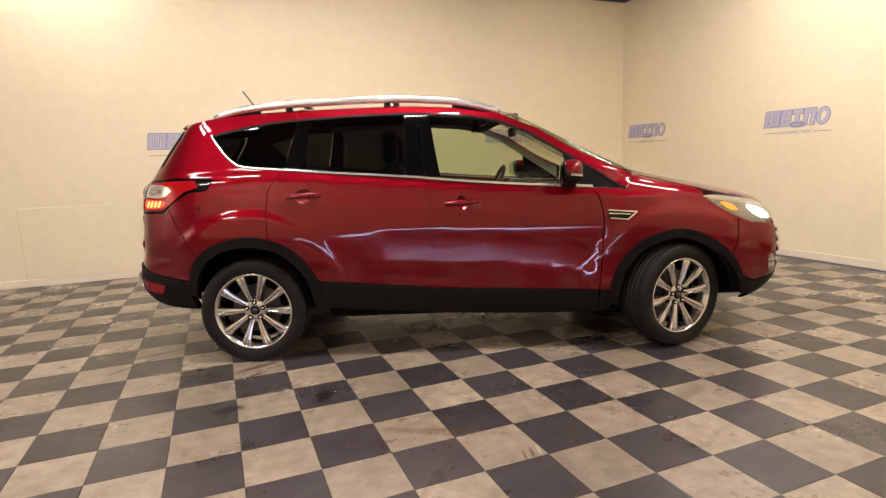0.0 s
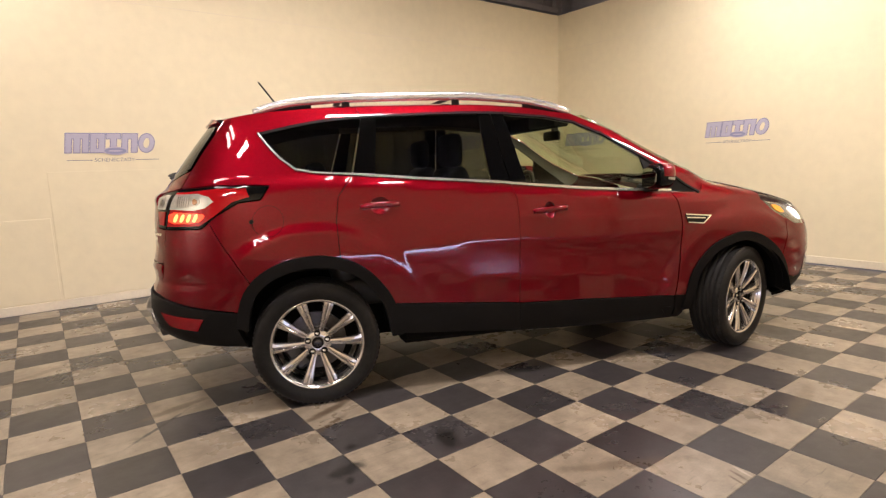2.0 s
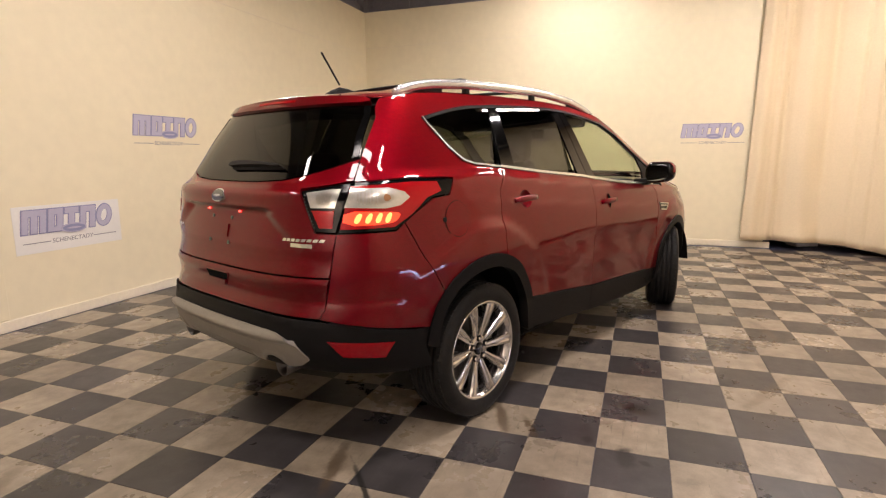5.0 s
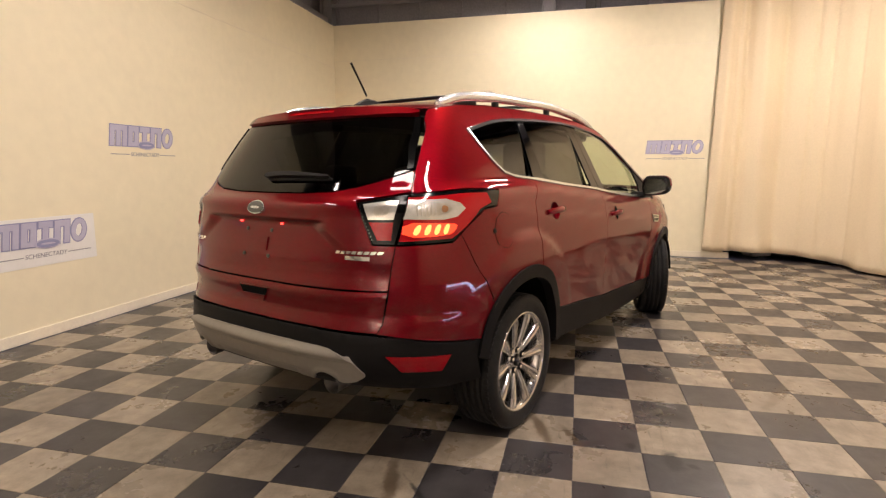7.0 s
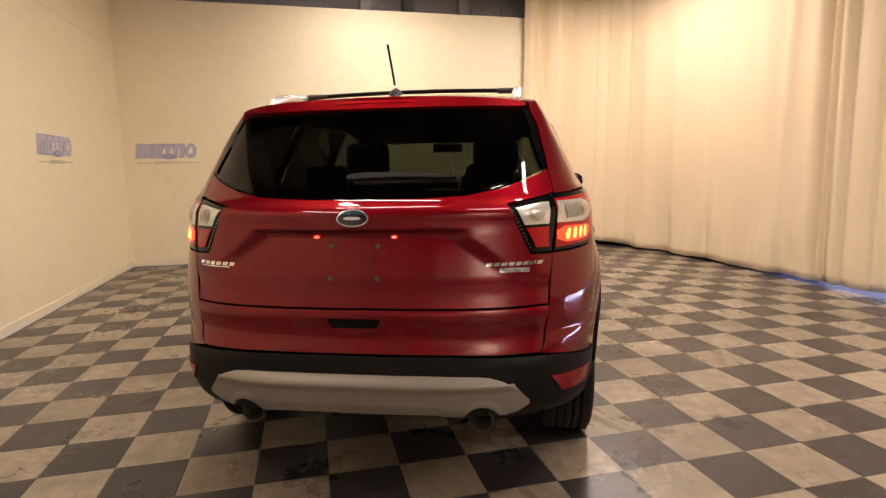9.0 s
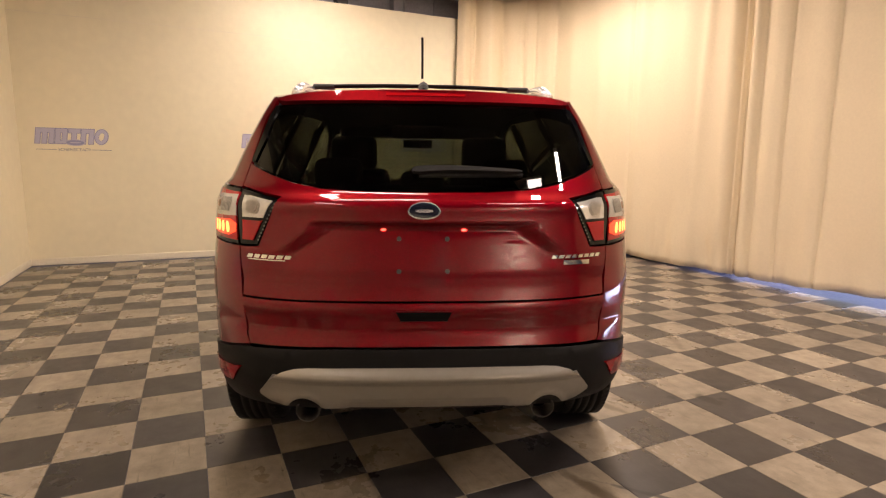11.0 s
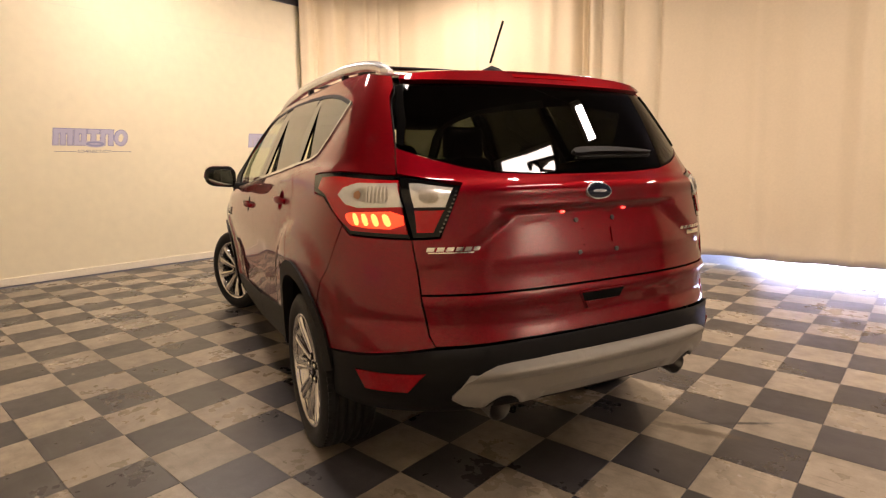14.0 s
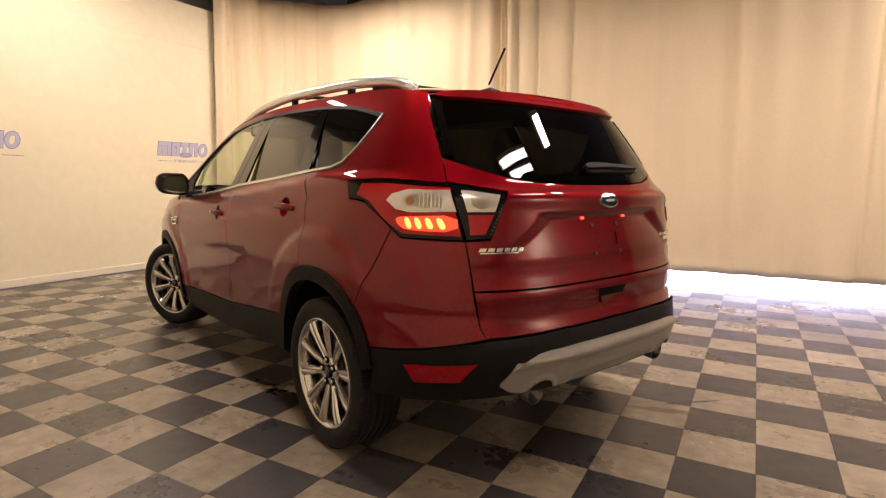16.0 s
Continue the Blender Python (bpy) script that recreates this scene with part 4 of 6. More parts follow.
lamp = pair("tail_lamp", LAMP, M_GLOSSBLACK, "wrap-round tail lamp with clear and lit red sections", disp=over_lip(0.001), step=0.025)
lampg = pair("tail_lamp_inner", LAMPG, M_GLOSSBLACK, "inner tail lamp on the tailgate", disp=0.001, step=0.025)
OUTER = [R(0.690, 1.168)] + side_line((-0.43, 1.178), (-0.30, 1.176), (-0.285, 1.135), (-0.37, 1.112), (-0.46, 1.045), (-0.535, 1.000)) + [R(0.690, 0.995)]
pair("red_lens", OUTER, M_LENSRED, "red lens", parent=lamp, disp=over_lip(0.005), gap=0.001, flange=0.006, step=0.02)
CLEAR = [R(0.694, 1.160)] + side_line((-0.53, 1.160), (-0.475, 1.142), (-0.455, 1.118), (-0.50, 1.086), (-0.555, 1.076)) + [R(0.694, 1.082)]
pair("clear_section", CLEAR, M_LAMPIN, "clear section", parent=lamp, disp=over_lip(0.0068), flange=0.004, step=0.02)
LU0, LU1 = uy(0.694, 1.12), ux(-0.455, 1.12)
LAMPU = lambda f, z: (LU0 + (LU1 - LU0) * f, z)          # f: share of the way from the gate's edge to the clear tip
pair("bulb_cup", [LAMPU(f, z) for f, z in ((0.16, 1.150), (0.50, 1.148), (0.68, 1.138), (0.75, 1.120), (0.68, 1.102), (0.50, 1.094), (0.16, 1.094))], M_CUP, parent=lamp, disp=over_lip(0.0085), flange=0.003, rounds=1, step=0.02)
pair("bulb", [LAMPU(f, z) for f, z in ((0.58, 1.138), (0.66, 1.130), (0.68, 1.120), (0.66, 1.108), (0.58, 1.102), (0.54, 1.120))], M_AMBERDIM, "dim amber bulb", parent=lamp, disp=over_lip(0.0105), flange=0.003, rounds=2, step=0.02)
for k in range(6):
    f = 0.19 + 0.052 * k
    pair("fluting", [LAMPU(f, 1.148), LAMPU(f + 0.022, 1.148), LAMPU(f + 0.022, 1.096), LAMPU(f, 1.096)], M_LAMPIN, parent=lamp, disp=over_lip(0.0110), gap=0, flange=0.003, step=0.02)
LIT = [R(0.694, 1.073)] + side_line((-0.56, 1.066), (-0.50, 1.060), (-0.515, 1.030), (-0.55, 1.012)) + [R(0.696, 1.008)]
M_BLOB = material("glowing_bulb_lens", (0.6, 0.05, 0.01), 0.3, vary=0.0, emit=(1.0, 0.22, 0.05), emit_strength=4.2)
for k in range(4):
    x = -0.535 - 0.034 * k
    pair("lit_cell", side_line((x, 1.060), (x - 0.018, 1.060), (x - 0.036, 1.022), (x - 0.018, 1.018)), M_BLOB, "glowing cell", parent=lamp, disp=over_lip(0.0086), flange=0.002, step=0.02, rounds=2, gap=0)
pair("lit_section", LIT, M_LENSLIT, "lit red section", parent=lamp, disp=over_lip(0.0068), flange=0.004, step=0.02, rounds=1)
pair("clear_section", [R(0.668, 1.158), R(0.640, 1.158), R(0.546, 1.142), R(0.580, 1.080), R(0.668, 1.080)], M_LAMPIN, "clear reversing section", parent=lampg, disp=0.006, flange=0.004, step=0.02)
pair("bulb_cup", [R(0.650, 1.146), R(0.590, 1.142), R(0.596, 1.092), R(0.650, 1.092)], M_CUP, parent=lampg, disp=0.008, flange=0.003, rounds=1, step=0.02)
pair("bulb", ellipse(uy(0.618, 1.118), 1.118, 0.015, 0.017, 16), M_CUP, "clear bulb", parent=lampg, disp=0.0105, flange=0.004, gap=0, step=0.012)
for k in range(11):                            # row of small black studs down the slanting edge
    t = k / 10
    pair("stud", ellipse(uy(0.541 + 0.060 * t, 1.132 - 0.128 * t), 1.132 - 0.128 * t, 0.0035, 0.0035, 8), M_CHROMEDARK, parent=lampg, disp=0.003, flange=0.003, gap=0, step=0.01)
pair("red_lens", [R(0.668, 1.074), R(0.583, 1.074), R(0.620, 1.000), R(0.668, 0.999)], M_LENSRED, "red lens", parent=lampg, disp=0.006, flange=0.004, step=0.02)

# windows
SIDEGLASS = dict(gap=0.0, flange=0.0, disp=lambda p, u: -0.008 + 0.085 * (p.z - 1.43))
pair("rear_door_glass", side_line((0.358, 1.216), (0.405, 1.550), (0.666, 1.562), (1.011, 1.568), (1.025, 1.162), (0.601, 1.196)), M_TINT, "tinted privacy glass", parent=rear_door, **SIDEGLASS)
pair("quarter_glass", side_line((0.235, 1.234), (0.318, 1.545), *DLO_TOP[3:0:-1], (-0.222, 1.455), *BELT[11:7:-1]), M_TINT, "tinted quarter window", parent=quarter, **SIDEGLASS)
pair("front_door_glass", side_line((1.232, 1.142), (1.165, 1.565), (1.438, 1.543), (1.61, 1.508), (1.79, 1.432), (1.96, 1.327), (2.03, 1.285), (2.03, 1.08), (1.555, 1.112)), M_GLASS, "clear door glass", parent=front_door, **SIDEGLASS)
TRIM = dict(gap=0.0, flange=0.012, disp=-0.002)
pair("pillar_trim", side_line((1.020, 1.160), (1.008, 1.572), (1.088, 1.573), (1.112, 1.30), (1.136, 1.148)), M_PILLAR, "black pillar trim", parent=rear_door, **TRIM)
pair("pillar_trim", side_line((1.142, 1.147), (1.118, 1.30), (1.094, 1.573), (1.172, 1.569), (1.205, 1.33), (1.238, 1.137)), M_PILLAR, "black pillar trim", parent=front_door, **TRIM)
pair("pillar_trim", side_line((0.244, 1.230), (0.326, 1.549), (0.407, 1.556), (0.362, 1.217)), M_PILLAR, "black pillar trim", parent=rear_door, **TRIM)
pair("mirror_patch", side_line((2.02, 1.296), (2.108, 1.238), (2.245, 1.151), (2.404, 1.056), (2.20, 1.064), (2.02, 1.076)), M_CLAD, "black triangular mirror mount", parent=front_door, **TRIM)


def strip(line, width, up):
    out = []
    for i, (x, z) in enumerate(line):
        a, b = line[max(i - 1, 0)], line[min(i + 1, len(line) - 1)]
        tx, tz = b[0] - a[0], b[1] - a[1]
        m = math.hypot(tx, tz)
        out.append((x - tz / m * width * up, z + tx / m * width * up))
    return side_line(*line, *out[::-1])


pair("belt_moulding", strip(BELT[:5], 0.013, -1), M_BRIGHT, "chrome window moulding", parent=front_door, gap=0, flange=0.008, disp=0.006, step=0.03)
pair("belt_moulding", strip(BELT[4:8], 0.013, -1), M_BRIGHT, "chrome window moulding", parent=rear_door, gap=0, flange=0.008, disp=0.006, step=0.03)
pair("window_moulding", strip(BELT[7:], 0.010, -1), M_BRIGHT, "chrome window moulding", parent=quarter, gap=0, flange=0.008, disp=0.006, step=0.03)
pair("window_seal", strip(DLO_TOP, 0.014, -1), M_CLAD, "black window seal", gap=0, flange=0.008, disp=0.004, step=0.03)
GL = [R(y, z) for y, z in ((0.644, 1.37), (0.622, 1.462), (0.602, 1.497), (0.572, 1.512), (0.3, 1.516), (0.0, 1.517))]
BACK = GLASSLOW[::-1] + GL + [(-u, z) for u, z in GL[-2::-1]]
rear_window = single("rear_window", BACK, M_DARKTINT, "dark tinted rear window", gate, gap=0.004, flange=0.01, disp=0.0, step=0.03)
pair("spoiler_fin", [R(0.664, 1.285), R(0.640, 1.37), R(0.618, 1.462), R(0.597, 1.505), R(0.572, 1.505), R(0.592, 1.462), R(0.612, 1.37), R(0.645, 1.278)], M_GLOSSBLACK, "gloss black fin beside the rear window", parent=(gate, gate), disp=0.006, flange=0.012)
M_MIRROR = material("silvered_mirror", (0.45, 0.47, 0.46), 0.02, 1.0, vary=0.0)
# ---------------------------------------------------------------- car: inner body
TOP = [R(0.0, 1.165), R(0.55, 1.20)] + side_line((-0.30, 1.23), (0.0, 1.225), (0.236, 1.205), (1.14, 1.125), (2.195, 1.045), (2.45, 1.05), (2.9, 0.98), (3.37, 0.86)) + [(UM - 0.2, 0.82), (UM, 0.82)]


def inner_arch(arch, cx, cz, width):
    return [(cx + (x - cx) * (1 - width / math.hypot(x - cx, z - cz)), cz + (z - cz) * (1 - width / math.hypot(x - cx, z - cz))) for x, z in arch]


LOWER = [(UM, 0.25)] + side_line((3.30, 0.25), *inner_arch(ARCH_F, 2.745, 0.335, 0.04)[::-1], (2.20, 0.27), (1.17, 0.31), (0.48, 0.36), *inner_arch(ARCH_R, 0, 0.335, 0.04)[::-1], (-0.36, 0.40)) + [R(0.6, 0.42), R(0.0, 0.42)]
pair("inner_body", TOP + LOWER, M_INNER, "dark inner body", disp=-0.06, gap=0, flange=0, step=0.06)
pair("pillar_liner", QUARTER, M_TRIM, "charcoal pillar lining", disp=-0.022, gap=0, flange=0, step=0.05)
pair("pillar_liner", side_line(*DLO_TOP[4:], *RAIL_TOP[:2:-1], (0.30, 1.607)), M_GREY, "grey pillar lining", disp=-0.022, gap=-0.008, flange=0, step=0.05)
b = box_bm(-0.42, -0.52, 0.24, 3.40, 0.52, 0.46, 0.03)
box_bm(0.47, -0.80, 0.25, 2.28, 0.80, 0.44, 0.03, bm=b)
box_bm(-0.80, -0.60, 0.43, -0.40, 0.60, 0.62, 0.04, bm=b)
part("underbody", b, M_INNER, CAR, "black underbody")


def lathe(profile, seg=64, axis="Y", close=False):
    """A turned form from (offset along the axis, radius) pairs."""
    bm = bmesh.new()
    rings = []
    for a, r in profile:
        rings.append([bm.verts.new((r * math.cos(2 * math.pi * k / seg), a, r * math.sin(2 * math.pi * k / seg))) for k in range(seg)])
    for p, q in zip(rings, rings[1:]):
        for k in range(seg):
            bm.faces.new((p[k], p[(k + 1) % seg], q[(k + 1) % seg], q[k]))
    if close:
        for ring in (rings[0], rings[-1]):
            bm.faces.new(ring)
    bmesh.ops.recalc_face_normals(bm, faces=bm.faces)
    return bm


for cx, arch, sy in ((0.0, ARCH_R, 1), (0.0, ARCH_R, -1), (2.745, ARCH_F, 1), (2.745, ARCH_F, -1)):
    bm = bmesh.new()
    ring = inner_arch(arch, cx, 0.335, 0.045)
    rows = [[bm.verts.new((x, sy * y, z)) for x, z in ring] for y in (0.87, 0.55)]
    for k in range(len(ring) - 1):
        bm.faces.new((rows[0][k], rows[0][k + 1], rows[1][k + 1], rows[1][k]))
    bm.faces.new(rows[1])
    part("wheel_well", bm, M_INNER, CAR, "black wheel well lining")

# wheels
WR = 0.337
tyre_profile = [(-0.098, 0.243), (-0.110, 0.262), (-0.1155, 0.290), (-0.110, 0.315), (-0.098, 0.330), (-0.084, WR - 0.001)]
for g in (-0.052, -0.018, 0.018, 0.052):
    tyre_profile += [(g - 0.0055, WR), (g - 0.004, WR - 0.008), (g + 0.004, WR - 0.008), (g + 0.0055, WR)]
tyre_profile += [(-a, r) for a, r in tyre_profile[5::-1]]
ME_TYRE = mesh_of("tyre", lathe(tyre_profile, 96), M_RUBBER, True)
ME_TREADS = []
for s in (-1, 1):                              # shoulder blocks of the tread, joined to a ring
    b = lathe([(s * 0.070, WR - 0.006), (s * 0.094, WR - 0.010)], 72)
    for k in range(72):
        box_bm(-0.009, s * 0.082 - 0.014, WR - 0.012, 0.009, s * 0.082 + 0.014, WR - 0.0005, bm=b)
        bmesh.ops.rotate(b, verts=b.verts[-8:], cent=(0, 0, 0), matrix=Matrix.Rotation(2 * math.pi * k / 72, 3, "Y"))
    ME_TREADS.append(mesh_of("tread", b, M_RUBBER))
ME_RIM = mesh_of("rim", lathe([(-0.10, 0.240), (-0.09, 0.226), (0.02, 0.218), (0.070, 0.226), (0.086, 0.234), (0.094, 0.244), (0.100, 0.2495), (0.104, 0.249), (0.106, 0.244), (0.101, 0.237), (0.090, 0.231)], 80), M_ALLOY, True)


def spoke_mesh():
    bm = bmesh.new()
    rings = []
    for r, w, y, h in ((0.036, 0.016, 0.062, 0.030), (0.075, 0.0150, 0.072, 0.030), (0.13, 0.0195, 0.084, 0.030), (0.19, 0.0255, 0.095, 0.028), (0.222, 0.029, 0.098, 0.026), (0.238, 0.031, 0.097, 0.020)):
        ring = [(-w, y - h), (-w * 1.02, y - 0.010), (-w * 0.82, y - 0.001), (-w * 0.30, y + 0.001), (0, y - 0.005), (w * 0.30, y + 0.001), (w * 0.82, y - 0.001), (w * 1.02, y - 0.010), (w, y - h)]
        rings.append([bm.verts.new((a, c, r)) for a, c in ring])
    for p, q in zip(rings, rings[1:]):
        for k in range(8):
            bm.faces.new((p[k], p[k + 1], q[k + 1], q[k]))
    bm.faces.new(rings[0])
    bm.faces.new(rings[-1])
    bmesh.ops.recalc_face_normals(bm, faces=bm.faces)
    return mesh_of("spoke", bm, M_ALLOY)


ME_SPOKE = spoke_mesh()
ME_HUB = mesh_of("hub", lathe([(0.03, 0.070), (0.060, 0.075), (0.069, 0.071), (0.070, 0.035), (0.069, 0.030)], 48), M_ALLOY, True)
ME_CAP = mesh_of("hub_cap", lathe([(0.060, 0.031), (0.073, 0.031), (0.077, 0.028), (0.078, 0.0005)], 40), M_GLOSSBLACK, True)
ME_CAPIN = mesh_of("cap_emblem", lathe([(0.0775, 0.020), (0.0795, 0.018), (0.0798, 0.0005)], 32), M_BADGE, True)
ME_NUT = mesh_of("wheel_nut", lathe([(0.055, 0.0115), (0.078, 0.0105), (0.081, 0.007), (0.0812, 0.0003)], 6), M_CHROME)
# black disc on the hub face, drawing the shade of a nut hole
ME_NUTSHADE = mesh_of("nut_hole_shade", lathe([(0.06, 0.0165), (0.0735, 0.0165), (0.0740, 0.0003)], 20), M_INNER)
ME_DISC = mesh_of("brake_disc", lathe([(-0.01, 0.07), (-0.01, 0.158), (0.012, 0.158), (0.012, 0.085), (0.035, 0.082), (0.035, 0.001)], 56), M_DISC)
ME_BACK = mesh_of("back_plate", lathe([(-0.03, 0.001), (-0.03, 0.205)], 40), M_INNER)
ME_CALIPER = mesh_of("caliper", box_bm(0.085, -0.03, -0.075, 0.175, 0.042, 0.075, 0.015), M_POCKET)


def wheel(x, side, steer, spin):
    w = new("wheel")
    w.parent = CAR
    w.matrix_basis = pose(x, side * 0.787, WR, 0, 0, steer + (180 if side < 0 else 0)) @ Matrix.Rotation(spin, 4, "Y")
    tagged(w, "black tyre on a polished ten-spoke alloy wheel")
    for name, me, rot in [("tyre", ME_TYRE, 0), ("tread", ME_TREADS[0], 0), ("tread", ME_TREADS[1], 0), ("rim", ME_RIM, 0), ("hub", ME_HUB, 0), ("hub_cap", ME_CAP, 0), ("cap_emblem", ME_CAPIN, 0), ("brake_disc", ME_DISC, 0), ("back_plate", ME_BACK, 0), ("caliper", ME_CALIPER, 0.6)]:
        o = new(name, me)
        o.parent = w
        o.matrix_basis = Matrix.Rotation(rot, 4, "Y")
    for k in range(10):
        o = new("spoke", ME_SPOKE)
        o.parent = w
        o.matrix_basis = Matrix.Rotation(2 * math.pi * (k + 0.5) / 10, 4, "Y")
    for k in range(5):
        a = 2 * math.pi * k / 5
        o = new("nut_hole_shade", ME_NUTSHADE)
        o.parent = w
        o.matrix_basis = Matrix.Translation((0.054 * math.sin(a), 0, 0.054 * math.cos(a)))
        o = new("wheel_nut", ME_NUT)
        o.parent = w
        o.matrix_basis = Matrix.Translation((0.054 * math.sin(a), 0, 0.054 * math.cos(a)))
    return w


wheel(0.0, -1, 0, 0.0)
wheel(0.0, 1, 0, 0.2)
wheel(2.745, -1, 22, 0.1)
wheel(2.745, 1, 25, 0.3)


# ---------------------------------------------------------------- car: fittings on the skin
def on_side(x, z, lift=0.0):
    """A pose on the left flank: X along the car, Y up, Z outwards."""
    p, n = surface(ux(x, z), z, flank)
    ex = Vector((1, 0, 0))
    ex = (ex - n * ex.dot(n)).normalized()
    ey = n.cross(ex)
    p = p + n * lift
    return Matrix(((ex.x, ey.x, n.x, p.x), (ex.y, ey.y, n.y, p.y), (ex.z, ey.z, n.z, p.z), (0, 0, 0, 1)))


def both(name, bm, mat, parents, label="", smooth=True):
    """A mesh modelled on the left side, and its mirror image on the right."""
    for i, sy in enumerate((1, -1)):
        c = bm.copy()
        if sy < 0:
            for v in c.verts:
                v.co.y = -v.co.y
            bmesh.ops.reverse_faces(c, faces=c.faces)
        yield part(name, c, mat, parents[i], label, smooth)
    bm.free()


for doors, (hx, hz), slope, hole in ((rear_door, HANDLES[0], -2, CUP_R), (front_door, HANDLES[1], -2.5, CUP_F)):
    pair("handle_cup", hole, M_RED, "pressed handle cup", parent=doors, flange=0.0, gap=0, step=0.011, disp=lambda p, u: flank(p, u) - 0.026 * max(0, 1 - ((p.x - hx) / 0.054) ** 2 - ((p.z - hz) / 0.047) ** 2) ** 0.6)
    b = bmesh.new()
    rows = []
    for k in range(17):                      # a straight bar, thicker in the middle, bedded at both ends
        t = k / 8 - 1
        w, lift = 0.0165 * (1 - abs(t) ** 6 * 0.55), 0.020 * (1 - abs(t) ** 2.6) + 0.008
        thick = 0.010 * (1 - 0.5 * abs(t) ** 4)
        rows.append([b.verts.new((0.108 * t, w * math.cos(c), lift + thick * math.sin(c))) for c in (2 * math.pi * j / 14 for j in range(14))])
    for p, q in zip(rows, rows[1:]):
        for j in range(14):
            b.faces.new((p[j], p[(j + 1) % 14], q[(j + 1) % 14], q[j]))
    b.faces.new(rows[0])
    b.faces.new(rows[-1])
    for sx in (-1, 1):
        box_bm(sx * 0.092 - 0.016, -0.013, -0.012, sx * 0.092 + 0.016, 0.013, 0.012, 0.005, bm=b, seg=2)
    bmesh.ops.recalc_face_normals(b, faces=b.faces)
    b.transform(on_side(hx, hz) @ Matrix.Rotation(radians(slope), 4, "Z"))
    list(both("door_handle", b, M_RED, doors, "ruby pull handle"))

FLAP = (ux(-0.205, 1.010), 1.010)
for name, r, lift, mat, label in (("fuel_flap_gap", 0.0800, 0.0007, M_INNER, ""), ("fuel_flap", 0.0775, 0.0022, M_RED, "round fuel flap")):
    d = mirror(panel_data(ellipse(*FLAP, r, r), flange=0, gap=0, step=0.02, disp=lambda p, u: flank(p, u) + lift))
    add_mesh(name, mesh_from(name, [d], mat), quarter[1], label)
notch = mirror(panel_data(ellipse(ux(-0.285, 1.012), 1.012, 0.011, 0.011, 14), flange=0.004, gap=0, step=0.01, disp=lambda p, u: flank(p, u) + 0.004))
add_mesh("flap_notch", mesh_from("flap_notch", [notch], M_CLAD), quarter[1], "dark finger notch of the fuel flap")
pair("fender_vent", side_line((2.279, 0.915), (2.472, 0.897), (2.412, 0.851), (2.296, 0.862)), M_GLOSSBLACK, "black fender vent with chrome bars", parent=fender, disp=lambda p, u: flank(p, u) + 0.004, gap=0)
for a, c in (((2.280, 0.911), (2.470, 0.893)), ((2.286, 0.890), (2.425, 0.880)), ((2.296, 0.860), (2.412, 0.849)), ((2.412, 0.851), (2.470, 0.895))):
    pair("vent_bar", strip([a, c], 0.0075, 1), M_CHROME, "chrome vent bar", parent=fender, disp=lambda p, u: flank(p, u) + 0.009, gap=0, flange=0.006)
pair("sill_gloss", side_line((2.13, 0.330), (2.215, 0.325), (2.215, 0.285), (2.17, 0.288)), M_CLAD, parent=front_door, disp=0.013, gap=0, flange=0.006)

# door mirrors


def mirror_form(bm_rows, x0, x1, z0, z1, y0, y1, grow, sy):
    """A rounded housing, full at the door and tapering outwards."""
    bm = bmesh.new()
    rows = []
    for i in range(bm_rows + 1):
        t = i / bm_rows
        end = (1 - max(0.0, (t - 0.62) / 0.38) ** 2.6) ** 0.5 * (1 - max(0.0, (0.22 - t) / 0.22) ** 2.2 * 0.55)
        hx, hz = (x1 - x0) / 2 * end * (1 - 0.10 * t) + grow, (z1 - z0) / 2 * end * (1 - 0.12 * t) + grow
        cx, cz = (x0 + x1) / 2 - 0.035 * t * t, (z0 + z1) / 2 + 0.014 * t
        ring = []
        for j in range(28):
            c = 2 * math.pi * j / 28
            e = lambda v: math.copysign(abs(v) ** 0.62, v)
            fx = e(math.cos(c))
            ring.append(bm.verts.new((cx + hx * (fx if fx > 0 else 0.80 * fx), sy * (y0 + (y1 - y0) * t), cz + hz * e(math.sin(c)))))
        rows.append(ring)
    for p, q in zip(rows, rows[1:]):
        for j in range(28):
            bm.faces.new((p[j], p[(j + 1) % 28], q[(j + 1) % 28], q[j]))
    bm.faces.new(rows[0])
    bm.faces.new(rows[-1])
    bmesh.ops.recalc_face_normals(bm, faces=bm.faces)
    return bm


